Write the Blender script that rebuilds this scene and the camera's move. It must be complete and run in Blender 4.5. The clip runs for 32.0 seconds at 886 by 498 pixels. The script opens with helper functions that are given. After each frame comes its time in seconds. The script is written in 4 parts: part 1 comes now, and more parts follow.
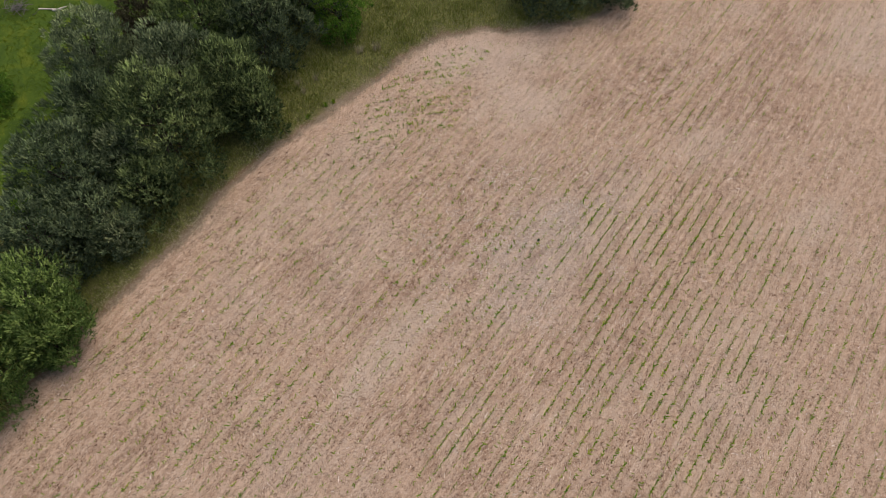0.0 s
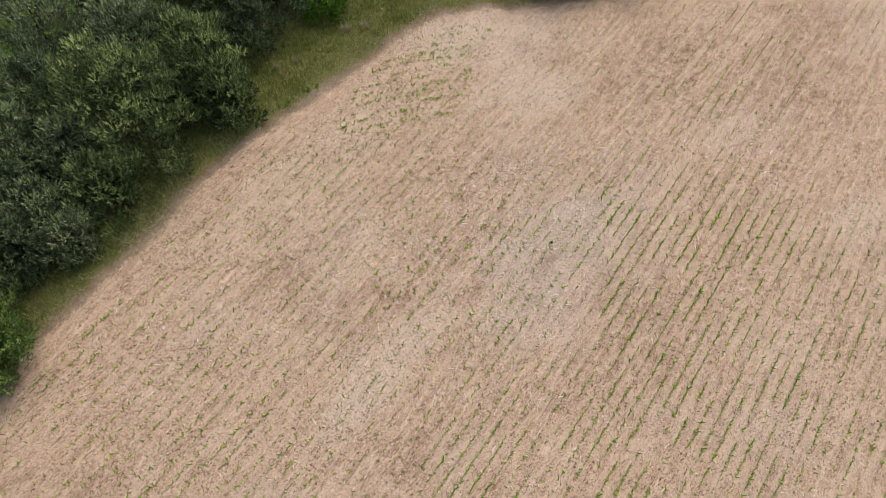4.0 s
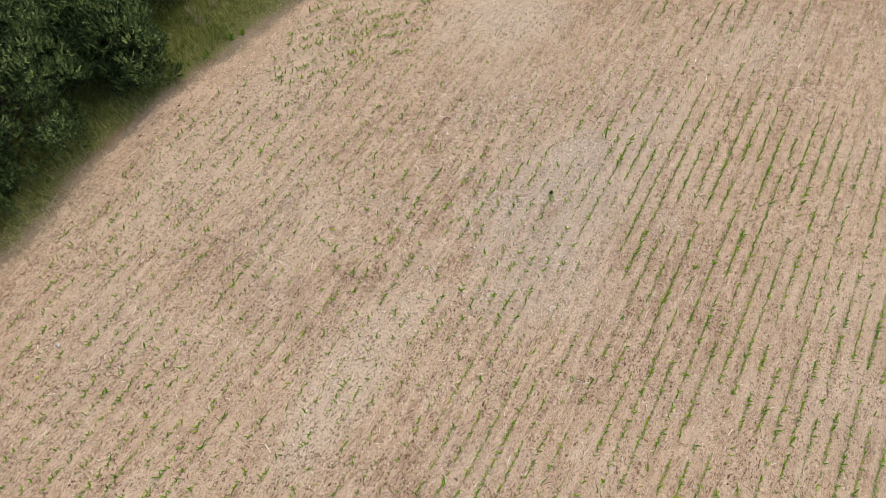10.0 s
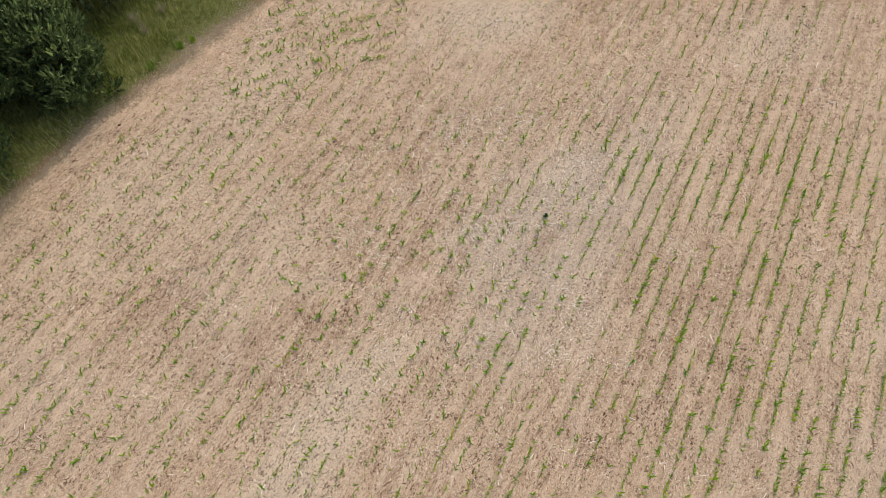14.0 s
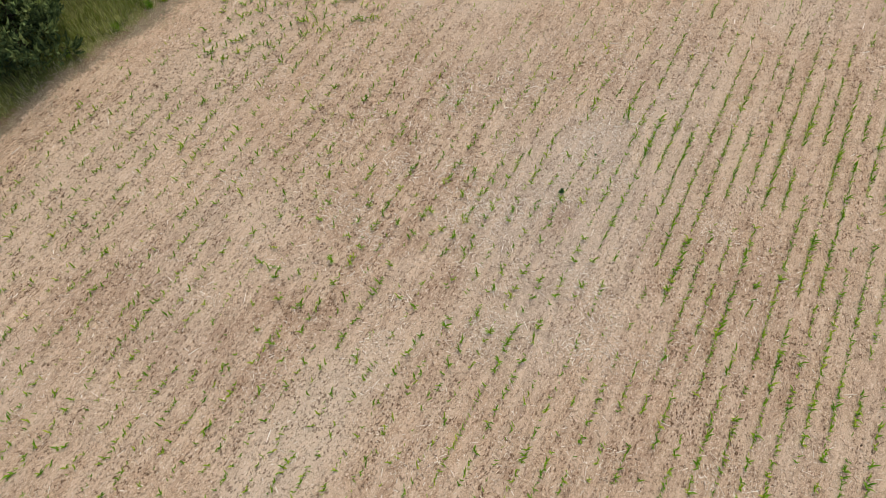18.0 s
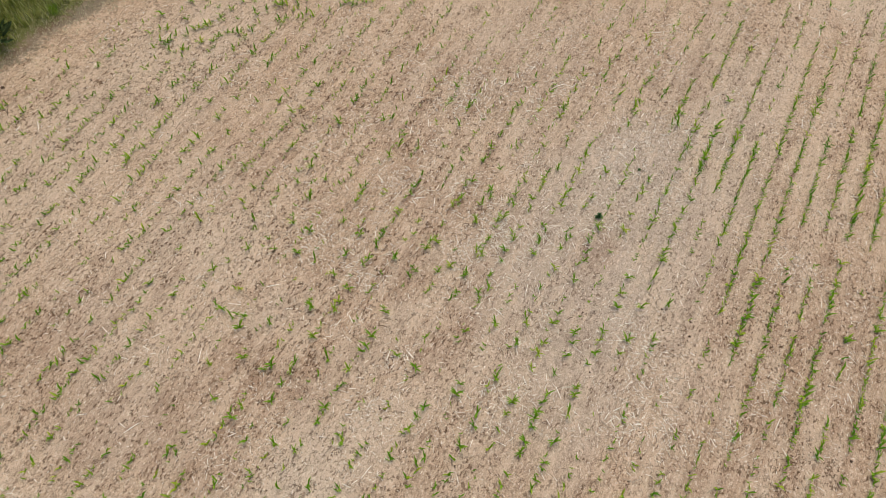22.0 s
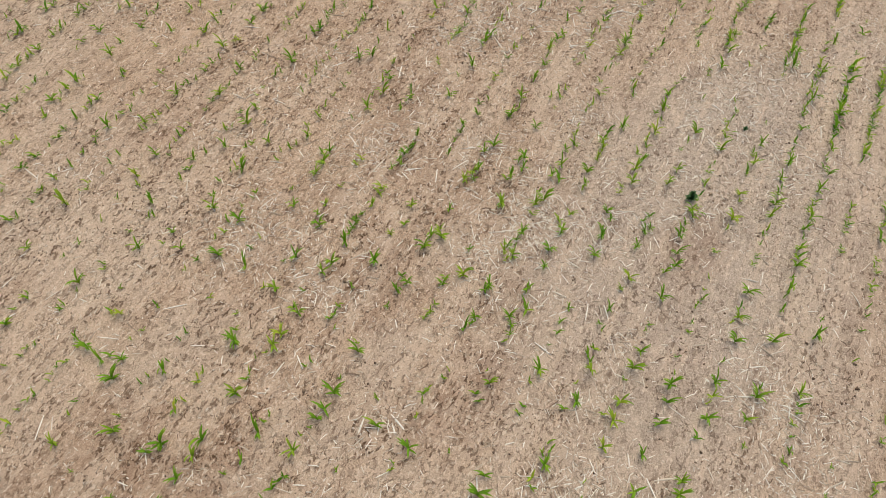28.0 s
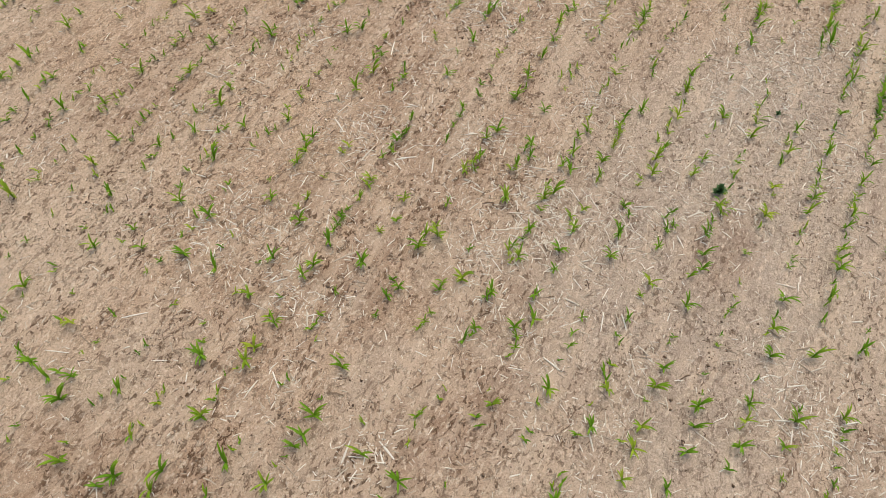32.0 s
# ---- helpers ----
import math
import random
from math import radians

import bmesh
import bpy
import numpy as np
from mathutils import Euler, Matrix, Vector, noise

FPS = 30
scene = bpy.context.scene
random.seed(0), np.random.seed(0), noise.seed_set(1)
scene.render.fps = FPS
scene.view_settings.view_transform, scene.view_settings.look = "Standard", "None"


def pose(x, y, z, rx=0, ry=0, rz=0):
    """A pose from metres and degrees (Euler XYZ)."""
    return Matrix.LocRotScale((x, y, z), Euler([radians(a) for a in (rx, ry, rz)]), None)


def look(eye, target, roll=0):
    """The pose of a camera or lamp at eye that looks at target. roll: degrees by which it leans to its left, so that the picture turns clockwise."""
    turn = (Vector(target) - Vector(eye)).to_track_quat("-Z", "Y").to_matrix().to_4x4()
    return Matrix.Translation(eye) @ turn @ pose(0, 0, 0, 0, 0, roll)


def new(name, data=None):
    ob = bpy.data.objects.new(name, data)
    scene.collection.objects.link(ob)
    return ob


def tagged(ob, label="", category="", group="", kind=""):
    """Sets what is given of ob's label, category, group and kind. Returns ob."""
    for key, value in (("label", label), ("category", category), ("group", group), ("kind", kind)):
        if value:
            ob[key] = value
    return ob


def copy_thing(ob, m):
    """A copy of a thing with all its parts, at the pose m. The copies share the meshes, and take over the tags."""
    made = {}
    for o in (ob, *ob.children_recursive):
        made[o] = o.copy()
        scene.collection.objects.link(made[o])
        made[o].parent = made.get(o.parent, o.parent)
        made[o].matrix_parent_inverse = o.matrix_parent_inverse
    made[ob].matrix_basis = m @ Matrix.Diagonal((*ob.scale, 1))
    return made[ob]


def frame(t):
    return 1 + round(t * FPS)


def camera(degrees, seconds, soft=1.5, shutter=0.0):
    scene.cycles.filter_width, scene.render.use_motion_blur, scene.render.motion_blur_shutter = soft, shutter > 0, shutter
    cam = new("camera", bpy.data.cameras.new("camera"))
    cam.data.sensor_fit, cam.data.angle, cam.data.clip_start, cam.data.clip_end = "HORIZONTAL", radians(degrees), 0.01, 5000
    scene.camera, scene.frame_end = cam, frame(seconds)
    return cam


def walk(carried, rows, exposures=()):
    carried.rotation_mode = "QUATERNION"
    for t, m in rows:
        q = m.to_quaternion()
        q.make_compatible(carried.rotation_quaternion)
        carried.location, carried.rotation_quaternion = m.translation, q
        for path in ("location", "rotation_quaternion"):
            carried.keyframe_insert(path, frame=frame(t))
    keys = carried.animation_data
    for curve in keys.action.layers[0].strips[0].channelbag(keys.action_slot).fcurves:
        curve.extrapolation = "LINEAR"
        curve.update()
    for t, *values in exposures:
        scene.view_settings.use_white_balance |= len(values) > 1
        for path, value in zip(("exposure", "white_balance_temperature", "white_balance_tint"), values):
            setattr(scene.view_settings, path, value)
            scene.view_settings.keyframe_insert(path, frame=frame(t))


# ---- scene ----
# A drone sinks over a young maize field that is bordered by a grass verge and a row of pines.
cam = camera(63.63, 32.0, 0.6)
# seconds, eye, target, roll
PATH = [
    (0.0, (-1.554, -30.373, 47.242), (-3.573, -20.207, 30.138), 0.64),
    (0.5, (-1.428, -30.161, 46.635), (-3.474, -20.020, 29.519), 0.52),
    (1.0, (-1.406, -29.899, 45.975), (-3.474, -19.781, 28.847), 0.33),
    (1.5, (-1.443, -29.584, 45.273), (-3.504, -19.479, 28.137), 0.32),
    (2.0, (-1.609, -29.155, 44.450), (-3.629, -19.039, 27.316), 0.52),
    (2.5, (-1.845, -28.630, 43.681), (-3.820, -18.504, 26.548), 0.68),
    (3.0, (-2.084, -27.955, 42.958), (-4.025, -17.838, 25.816), 0.81),
    (3.5, (-2.319, -27.167, 42.206), (-4.227, -17.063, 25.052), 0.91),
    (4.0, (-2.577, -26.316, 41.473), (-4.461, -16.224, 24.309), 0.90),
    (4.5, (-2.950, -25.504, 40.636), (-4.782, -15.381, 23.485), 1.06),
    (6.5, (-3.479, -23.314, 37.195), (-5.422, -13.147, 20.082), 0.46),
    (7.0, (-3.474, -23.170, 36.353), (-5.463, -13.049, 19.218), 0.16),
    (7.5, (-3.487, -23.228, 35.529), (-5.496, -13.094, 18.404), 0.11),
    (8.0, (-3.538, -23.242, 34.715), (-5.500, -13.092, 17.594), 0.03),
    (8.5, (-3.523, -23.250, 33.877), (-5.291, -13.038, 16.772), -0.21),
    (9.0, (-3.574, -23.215, 33.119), (-5.100, -12.965, 16.013), -0.25),
    (9.5, (-3.569, -23.189, 32.381), (-4.862, -12.900, 15.279), -0.35),
    (10.0, (-3.516, -23.126, 31.702), (-4.594, -12.836, 14.586), -0.49),
    (10.5, (-3.377, -23.113, 31.090), (-4.339, -12.833, 13.962), -0.80),
    (11.0, (-3.334, -23.082, 30.551), (-4.241, -12.785, 13.430), -0.89),
    (11.5, (-3.304, -22.973, 30.140), (-4.188, -12.659, 13.027), -0.82),
    (12.0, (-3.267, -22.588, 29.817), (-4.137, -12.277, 12.701), -0.75),
    (12.5, (-3.305, -21.902, 29.530), (-4.140, -11.618, 12.397), -0.68),
    (13.0, (-3.364, -20.987, 29.148), (-4.169, -10.686, 12.023), -0.57),
    (13.5, (-3.392, -20.030, 28.690), (-4.193, -9.640, 11.620), -0.53),
    (15.5, (-3.398, -18.405, 26.976), (-4.318, -8.081, 9.872), -1.16),
    (16.0, (-3.437, -18.309, 26.465), (-4.326, -8.015, 9.340), -0.99),
    (16.5, (-3.476, -18.262, 25.883), (-4.338, -7.941, 8.774), -0.84),
    (17.0, (-3.474, -18.112, 25.302), (-4.327, -7.784, 8.197), -0.82),
    (17.5, (-3.476, -17.959, 24.768), (-4.349, -7.623, 7.668), -0.91),
    (18.0, (-3.496, -17.776, 24.226), (-4.363, -7.408, 7.146), -0.87),
    (18.5, (-3.578, -17.439, 23.703), (-4.408, -7.096, 6.605), -0.66),
    (19.0, (-3.598, -17.093, 23.174), (-4.437, -6.747, 6.078), -0.70),
    (19.5, (-3.668, -16.660, 22.631), (-4.500, -6.321, 5.531), -0.66),
    (20.0, (-3.734, -16.158, 22.111), (-4.572, -5.818, 5.012), -0.68),
    (20.5, (-3.842, -15.575, 21.578), (-4.669, -5.245, 4.472), -0.61),
    (21.0, (-3.978, -14.910, 21.088), (-4.774, -4.632, 3.949), -0.46),
    (21.5, (-4.113, -14.235, 20.561), (-4.888, -3.990, 3.402), -0.40),
    (22.0, (-4.204, -13.484, 20.076), (-4.984, -3.294, 2.885), -0.34),
    (22.5, (-4.309, -12.754, 19.557), (-5.076, -2.611, 2.337), -0.40),
    (23.0, (-4.305, -12.129, 18.990), (-5.155, -1.925, 1.810), -0.79),
    (23.5, (-4.326, -11.505, 18.435), (-5.215, -1.211, 1.310), -0.99),
    (24.0, (-4.400, -10.769, 17.781), (-5.313, -0.435, 0.683), -1.14),
    (24.5, (-4.534, -10.164, 17.108), (-5.397, 0.237, 0.047), -0.89),
    (26.5, (-4.913, -9.731, 14.384), (-5.462, 0.811, -2.603), 0.77),
    (27.0, (-4.899, -9.685, 13.759), (-5.457, 0.819, -3.251), 0.69),
    (27.5, (-4.888, -9.602, 13.125), (-5.440, 0.926, -3.870), 0.72),
    (28.0, (-4.843, -9.381, 12.562), (-5.422, 1.120, -4.449), 0.57),
    (28.5, (-4.813, -9.065, 12.000), (-5.425, 1.444, -5.005), 0.38),
    (29.0, (-4.815, -8.679, 11.528), (-5.429, 1.814, -5.487), 0.35),
    (29.5, (-4.833, -8.273, 11.415), (-5.445, 2.188, -5.620), 0.34),
    (29.7, (-4.808, -8.176, 11.323), (-5.387, 2.289, -5.711), 0.43),
    (29.8, (-4.816, -8.183, 11.280), (-5.417, 2.021, -5.910), 0.51),
    (29.9, (-4.849, -8.262, 11.255), (-5.358, 1.599, -6.137), 0.70),
    (30.0, (-4.891, -8.348, 11.244), (-5.339, 0.849, -6.511), 0.89),
    (30.1, (-4.910, -8.380, 11.241), (-5.284, 0.144, -6.848), 1.18),
    (30.2, (-4.911, -8.369, 11.247), (-5.226, -0.733, -7.236), 1.32),
    (30.5, (-4.888, -8.244, 11.283), (-5.116, -2.562, -7.892), 1.49),
    (31.0, (-4.913, -8.097, 11.340), (-5.118, -2.433, -7.840), 1.76),
    (31.5, (-4.912, -8.151, 11.327), (-5.247, -0.308, -7.068), 1.38),
    (32.0, (-4.868, -8.198, 11.320), (-5.389, 1.840, -5.971), 0.93),
]
walk(cam, [(t, look(eye, aim, roll)) for t, eye, aim, roll in PATH],
     [(0.0, -0.60, 6600, 14), (2.0, -0.51, 6560, 13), (4.0, -0.24, 6520, 10), (9.0, -0.21, 6500, 6), (12.0, -0.27, 6540, 5), (19.0, -0.28, 6580, 4), (24.0, -0.29, 6600, 3), (32.0, -0.24, 6600, 4)])

# ---- light: a bright, thinly overcast sky ----
SUN_HEIGHT, SUN_TURN = radians(66), radians(22)
world = bpy.data.worlds.new("sky")
scene.world = world
world.use_nodes = True
wn = world.node_tree
sky = wn.nodes.new("ShaderNodeTexSky")
sky.sky_type, sky.sun_disc = "NISHITA", False
sky.sun_elevation, sky.sun_rotation = SUN_HEIGHT, SUN_TURN
sky.air_density, sky.dust_density, sky.ozone_density = 1.0, 4.0, 1.0
wn.links.new(sky.outputs["Color"], wn.nodes["Background"].inputs["Color"])
wn.nodes["Background"].inputs["Strength"].default_value = 0.15
sun = new("sun", bpy.data.lights.new("sun", "SUN"))
sun.data.energy, sun.data.angle, sun.data.color = 1.55, radians(48), (1.0, 0.95, 0.88)
sun_way = Vector((math.sin(SUN_TURN) * math.cos(SUN_HEIGHT), math.cos(SUN_TURN) * math.cos(SUN_HEIGHT), math.sin(SUN_HEIGHT)))
sun.matrix_world = look(sun_way * 60, (0, 0, 0))

rng = np.random.default_rng(7)


# ---- smooth noise on arrays ----
def vnoise(x, y, size, seed=0):
    """Smooth value noise from -1 to 1, with lumps of about the given size."""
    u, v = np.asarray(x, float) / size + 1000.5, np.asarray(y, float) / size + 1000.5
    i, j = np.floor(u).astype(np.int64), np.floor(v).astype(np.int64)
    a, b = u - i, v - j
    a, b = a * a * (3 - 2 * a), b * b * (3 - 2 * b)

    def h(p, q):
        n = (p * 374761393 + q * 668265263 + seed * 974711) & 0x7FFFFFFF
        n = ((n ^ (n >> 13)) * 1274126177) & 0x7FFFFFFF
        n = ((n ^ (n >> 16)) * 374761393) & 0x7FFFFFFF
        return (n % 65536) / 32767.5 - 1

    return (h(i, j) * (1 - a) + h(i + 1, j) * a) * (1 - b) + (h(i, j + 1) * (1 - a) + h(i + 1, j + 1) * a) * b


def fbm(x, y, size, seed=0, octaves=3):
    return sum(vnoise(x, y, size / 2 ** k, seed + 17 * k) * 0.5 ** k for k in range(octaves)) / 1.6


def smooth(e0, e1, x):
    t = np.clip((x - e0) / (e1 - e0), 0, 1)
    return t * t * (3 - 2 * t)


# ---- plan ----
SLOPE = -0.0341                      # the field falls to the east
ROW_TURN = radians(66.25)             # direction of the maize rows
ROW_GAP, ROW_GAP_WEST, ROW_PHASE = 0.750, 0.764, 0.14
ROW_A = (math.cos(ROW_TURN), math.sin(ROW_TURN))
ROW_S = (math.sin(ROW_TURN), -math.cos(ROW_TURN))
EDGE = [(-75, -160), (-36.5, -40), (-32.3, -22.8), (-30.1, -16.2), (-28.2, -10.6), (-26.2, -6.6), (-25.2, -2.6), (-23.9, 0.2), (-20.8, 5.9), (-16.9, 12.1),
        (-13.6, 17.1), (-11.3, 20.0), (-8.5, 21.4), (-2.8, 22.9), (0.5, 24.6), (6.4, 30.1), (24, 48), (140, 160)]


def along(x, y):
    return x * ROW_A[0] + y * ROW_A[1]


def across(x, y):
    return x * ROW_S[0] + y * ROW_S[1]


def row_line(k):
    """Where row k runs, across the rows; the western drill passes stand a little wider."""
    return ROW_PHASE + (ROW_GAP if k > 0 else ROW_GAP_WEST) * k


def inside(x, y):
    """Metres from the field's edge, positive in the field, negative on the verge."""
    x, y = np.asarray(x, float), np.asarray(y, float)
    best, side = np.full(x.shape, 1e9), np.ones(x.shape)
    for (ax, ay), (bx, by) in zip(EDGE, EDGE[1:]):
        dx, dy = bx - ax, by - ay
        t = np.clip(((x - ax) * dx + (y - ay) * dy) / (dx * dx + dy * dy), 0, 1)
        d = np.hypot(x - ax - t * dx, y - ay - t * dy)
        cross = dx * (y - ay) - dy * (x - ax)
        near = d < best
        best, side = np.where(near, d, best), np.where(near, -np.sign(cross), side)
    return best * side


def field_in(x, y):
    """The same with a ragged edge."""
    return inside(x, y) + 0.35 * vnoise(x, y, 2.3, 5) + 0.18 * vnoise(x, y, 0.6, 6)


def ground_z(x, y):
    x, y = np.asarray(x, float), np.asarray(y, float)
    z = SLOPE * np.clip(x, -90, 90)
    f = field_in(x, y)
    soil = smooth(-0.3, 0.4, f)
    s, a = across(x, y), along(x, y)
    ridge = 0.006 * np.cos((s - ROW_PHASE) / ROW_GAP * math.tau) + 0.004 * np.cos((s - ROW_PHASE) / ROW_GAP * 2 * math.tau + 1)
    ridge = ridge * (0.6 + 0.4 * vnoise(x, y, 3, 8))
    crumbs = 0.012 * vnoise(x, y, 0.42, 9) + 0.010 * vnoise(x, y, 0.19, 10)
    streaks = 0.006 * vnoise(a * 0.25, s, 0.16, 11)
    z = z + soil * (ridge + crumbs + streaks)
    z = z + (1 - soil) * (0.10 * smooth(0.2, 1.6, -f) + 0.10 * vnoise(x, y, 3.1, 12) + 0.04 * vnoise(x, y, 0.8, 13))
    return z


# ---- materials ----
def material(name, rough=0.8, metal=0.0, spec=0.3):
    m = bpy.data.materials.new(name)
    m.use_nodes = True
    n = m.node_tree.nodes
    b = n["Principled BSDF"]
    b.inputs["Roughness"].default_value, b.inputs["Metallic"].default_value = rough, metal
    b.inputs["Specular IOR Level"].default_value = spec
    return m, m.node_tree, b


def ramp(tree, source, stops):
    r = tree.nodes.new("ShaderNodeValToRGB")
    while len(r.color_ramp.elements) < len(stops):
        r.color_ramp.elements.new(0.5)
    for e, (p, c) in zip(r.color_ramp.elements, stops):
        e.position, e.color = p, (*c, 1)
    tree.links.new(source, r.inputs["Fac"])
    return r.outputs["Color"]


def noise_tex(tree, scale, detail=4, rough=0.6, vector=None, distortion=0.0):
    n = tree.nodes.new("ShaderNodeTexNoise")
    n.inputs["Scale"].default_value, n.inputs["Detail"].default_value = scale, detail
    n.inputs["Roughness"].default_value, n.inputs["Distortion"].default_value = rough, distortion
    if vector is not None:
        tree.links.new(vector, n.inputs["Vector"])
    return n.outputs["Fac"]


def mix(tree, fac, a, b, blend="MIX"):
    m = tree.nodes.new("ShaderNodeMix")
    m.data_type, m.blend_type = "RGBA", blend
    for value, socket in ((fac, m.inputs[0]), (a, m.inputs[6]), (b, m.inputs[7])):
        if isinstance(value, (int, float)):
            socket.default_value = value
        elif isinstance(value, tuple):
            socket.default_value = (*value, 1)
        else:
            tree.links.new(value, socket)
    return m.outputs[2]


def fit_range(tree, source, a, b, c=0.0, d=1.0):
    m = tree.nodes.new("ShaderNodeMapRange")
    for k, v in zip(("From Min", "From Max", "To Min", "To Max"), (a, b, c, d)):
        m.inputs[k].default_value = v
    tree.links.new(source, m.inputs["Value"])
    return m.outputs["Result"]


def math_node(tree, op, a, b):
    m = tree.nodes.new("ShaderNodeMath")
    m.operation = op
    for value, socket in ((a, m.inputs[0]), (b, m.inputs[1])):
        if isinstance(value, (int, float)):
            socket.default_value = value
        else:
            tree.links.new(value, socket)
    return m.outputs[0]


def bump(tree, shader, height, strength, distance):
    b = tree.nodes.new("ShaderNodeBump")
    b.inputs["Strength"].default_value, b.inputs["Distance"].default_value = strength, distance
    tree.links.new(height, b.inputs["Height"])
    tree.links.new(b.outputs["Normal"], shader.inputs["Normal"])


def ground_material():
    """Sandy loam with paler and greyer patches; beyond the field's edge dry litter and then turf."""
    m, t, b = material("field_and_meadow_ground", 0.95, 0, 0.15)
    geo = t.nodes.new("ShaderNodeNewGeometry").outputs["Position"]
    mp = t.nodes.new("ShaderNodeMapping")          # stretched along the rows
    mp.vector_type = "TEXTURE"
    mp.inputs["Rotation"].default_value = (0, 0, ROW_TURN)
    mp.inputs["Scale"].default_value = (5, 1, 1)
    t.links.new(geo, mp.inputs["Vector"])
    at = t.nodes.new("ShaderNodeAttribute")
    at.attribute_name = "soil"
    sep = t.nodes.new("ShaderNodeSeparateColor")
    t.links.new(at.outputs["Color"], sep.inputs["Color"])
    sand, grey, turf = sep.outputs[0], sep.outputs[1], sep.outputs[2]
    fine = noise_tex(t, 30, 6, 0.75, geo)
    mott = noise_tex(t, 2.3, 5, 0.64, geo, 0.6)    # trodden and smooth places
    mid = noise_tex(t, 6.5, 5, 0.7, geo, 0.5)
    dash = t.nodes.new("ShaderNodeMapping")        # crumbs drawn out along the rows
    dash.vector_type = "TEXTURE"
    dash.inputs["Rotation"].default_value = (0, 0, ROW_TURN)
    dash.inputs["Scale"].default_value = (1.6, 1, 1)
    t.links.new(geo, dash.inputs["Vector"])
    speck = noise_tex(t, 12, 4, 0.62, dash.outputs["Vector"], 0.7)
    fleck = noise_tex(t, 15, 4, 0.65, dash.outputs["Vector"], 0.4)
    broad = noise_tex(t, 1.1, 4, 0.6, mp.outputs["Vector"], 0.3)
    streak = noise_tex(t, 3.4, 5, 0.65, mp.outputs["Vector"])
    col = ramp(t, fine, [(0.34, (0.300, 0.190, 0.122)), (0.5, (0.622, 0.424, 0.281)), (0.66, (0.84, 0.625, 0.443))])
    col = mix(t, sand, col, ramp(t, fine, [(0.30, (0.53, 0.385, 0.265)), (0.52, (0.72, 0.555, 0.41)), (0.70, (0.82, 0.665, 0.515))]))
    col = mix(t, grey, col, ramp(t, fine, [(0.30, (0.420, 0.332, 0.255)), (0.52, (0.600, 0.480, 0.378)), (0.70, (0.740, 0.610, 0.495))]))
    bare = math_node(t, "SUBTRACT", 1.0, math_node(t, "MAXIMUM", math_node(t, "MULTIPLY", sand, 0.75), math_node(t, "MULTIPLY", grey, 0.5)))
    lanes = t.nodes.new("ShaderNodeMapping")       # long drill and wheel marks
    lanes.vector_type = "TEXTURE"
    lanes.inputs["Rotation"].default_value = (0, 0, ROW_TURN)
    lanes.inputs["Scale"].default_value = (10, 1, 1)
    t.links.new(geo, lanes.inputs["Vector"])
    lane = noise_tex(t, 2.0, 3, 0.6, lanes.outputs["Vector"], 0.15)
    worn = math_node(t, "ADD", fit_range(t, broad, 0.38, 0.62, 0.15, 0.85), math_node(t, "MULTIPLY", at.outputs["Alpha"], 0.35))
    col = mix(t, math_node(t, "MULTIPLY", at.outputs["Alpha"], 0.55), col, (0.375, 0.228, 0.150))
    damp = math_node(t, "MULTIPLY", math_node(t, "ADD", fit_range(t, mid, 0.50, 0.68, 0.0, 0.30), fit_range(t, mott, 0.50, 0.66, 0.0, 0.42)), worn)
    col = mix(t, math_node(t, "MULTIPLY", damp, bare), col, (0.290, 0.165, 0.098))
    col = mix(t, fit_range(t, streak, 0.52, 0.66, 0.0, 0.55), col, (0.777, 0.575, 0.410))
    col = mix(t, math_node(t, "MULTIPLY", fit_range(t, streak, 0.47, 0.33, 0.0, 0.36), bare), col, (0.294, 0.180, 0.118))
    col = mix(t, fit_range(t, lane, 0.52, 0.64, 0.0, 0.50), col, (0.735, 0.550, 0.395))
    col = mix(t, fit_range(t, mott, 0.46, 0.34, 0.0, 0.42), col, (0.735, 0.555, 0.405))
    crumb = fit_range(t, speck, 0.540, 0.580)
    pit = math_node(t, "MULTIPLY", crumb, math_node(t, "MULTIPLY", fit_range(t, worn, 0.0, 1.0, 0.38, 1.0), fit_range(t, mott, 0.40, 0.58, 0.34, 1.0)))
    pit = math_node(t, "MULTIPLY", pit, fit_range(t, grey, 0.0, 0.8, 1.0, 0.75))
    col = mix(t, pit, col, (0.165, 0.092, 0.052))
    col = mix(t, fit_range(t, fleck, 0.56, 0.63, 0.0, 0.62), col, (0.86, 0.705, 0.535))
    grass = ramp(t, mid, [(0.3, (0.070, 0.082, 0.022)), (0.5, (0.145, 0.155, 0.042)), (0.72, (0.26, 0.22, 0.095))])
    lush = ramp(t, noise_tex(t, 0.45, 6, 0.7, geo, 0.4), [(0.32, (0.045, 0.085, 0.014)), (0.52, (0.090, 0.150, 0.018)), (0.70, (0.165, 0.205, 0.020))])
    grass = mix(t, fit_range(t, turf, 1.4, 1.9), grass, lush)
    ragged = math_node(t, "ADD", math_node(t, "MULTIPLY", math_node(t, "SUBTRACT", mid, 0.5), 1.3), math_node(t, "MULTIPLY", math_node(t, "SUBTRACT", fine, 0.5), 0.9))
    turf = math_node(t, "ADD", turf, ragged)
    litter = ramp(t, fine, [(0.3, (0.19, 0.14, 0.09)), (0.7, (0.47, 0.37, 0.26))])
    needles = mix(t, fit_range(t, broad, 0.42, 0.56), (0.230, 0.130, 0.080), (0.300, 0.225, 0.150))
    litter = mix(t, fit_range(t, turf, 0.42, 0.62, 0.0, 0.70), litter, needles)
    edge = mix(t, fit_range(t, turf, 0.66, 0.84), litter, grass)
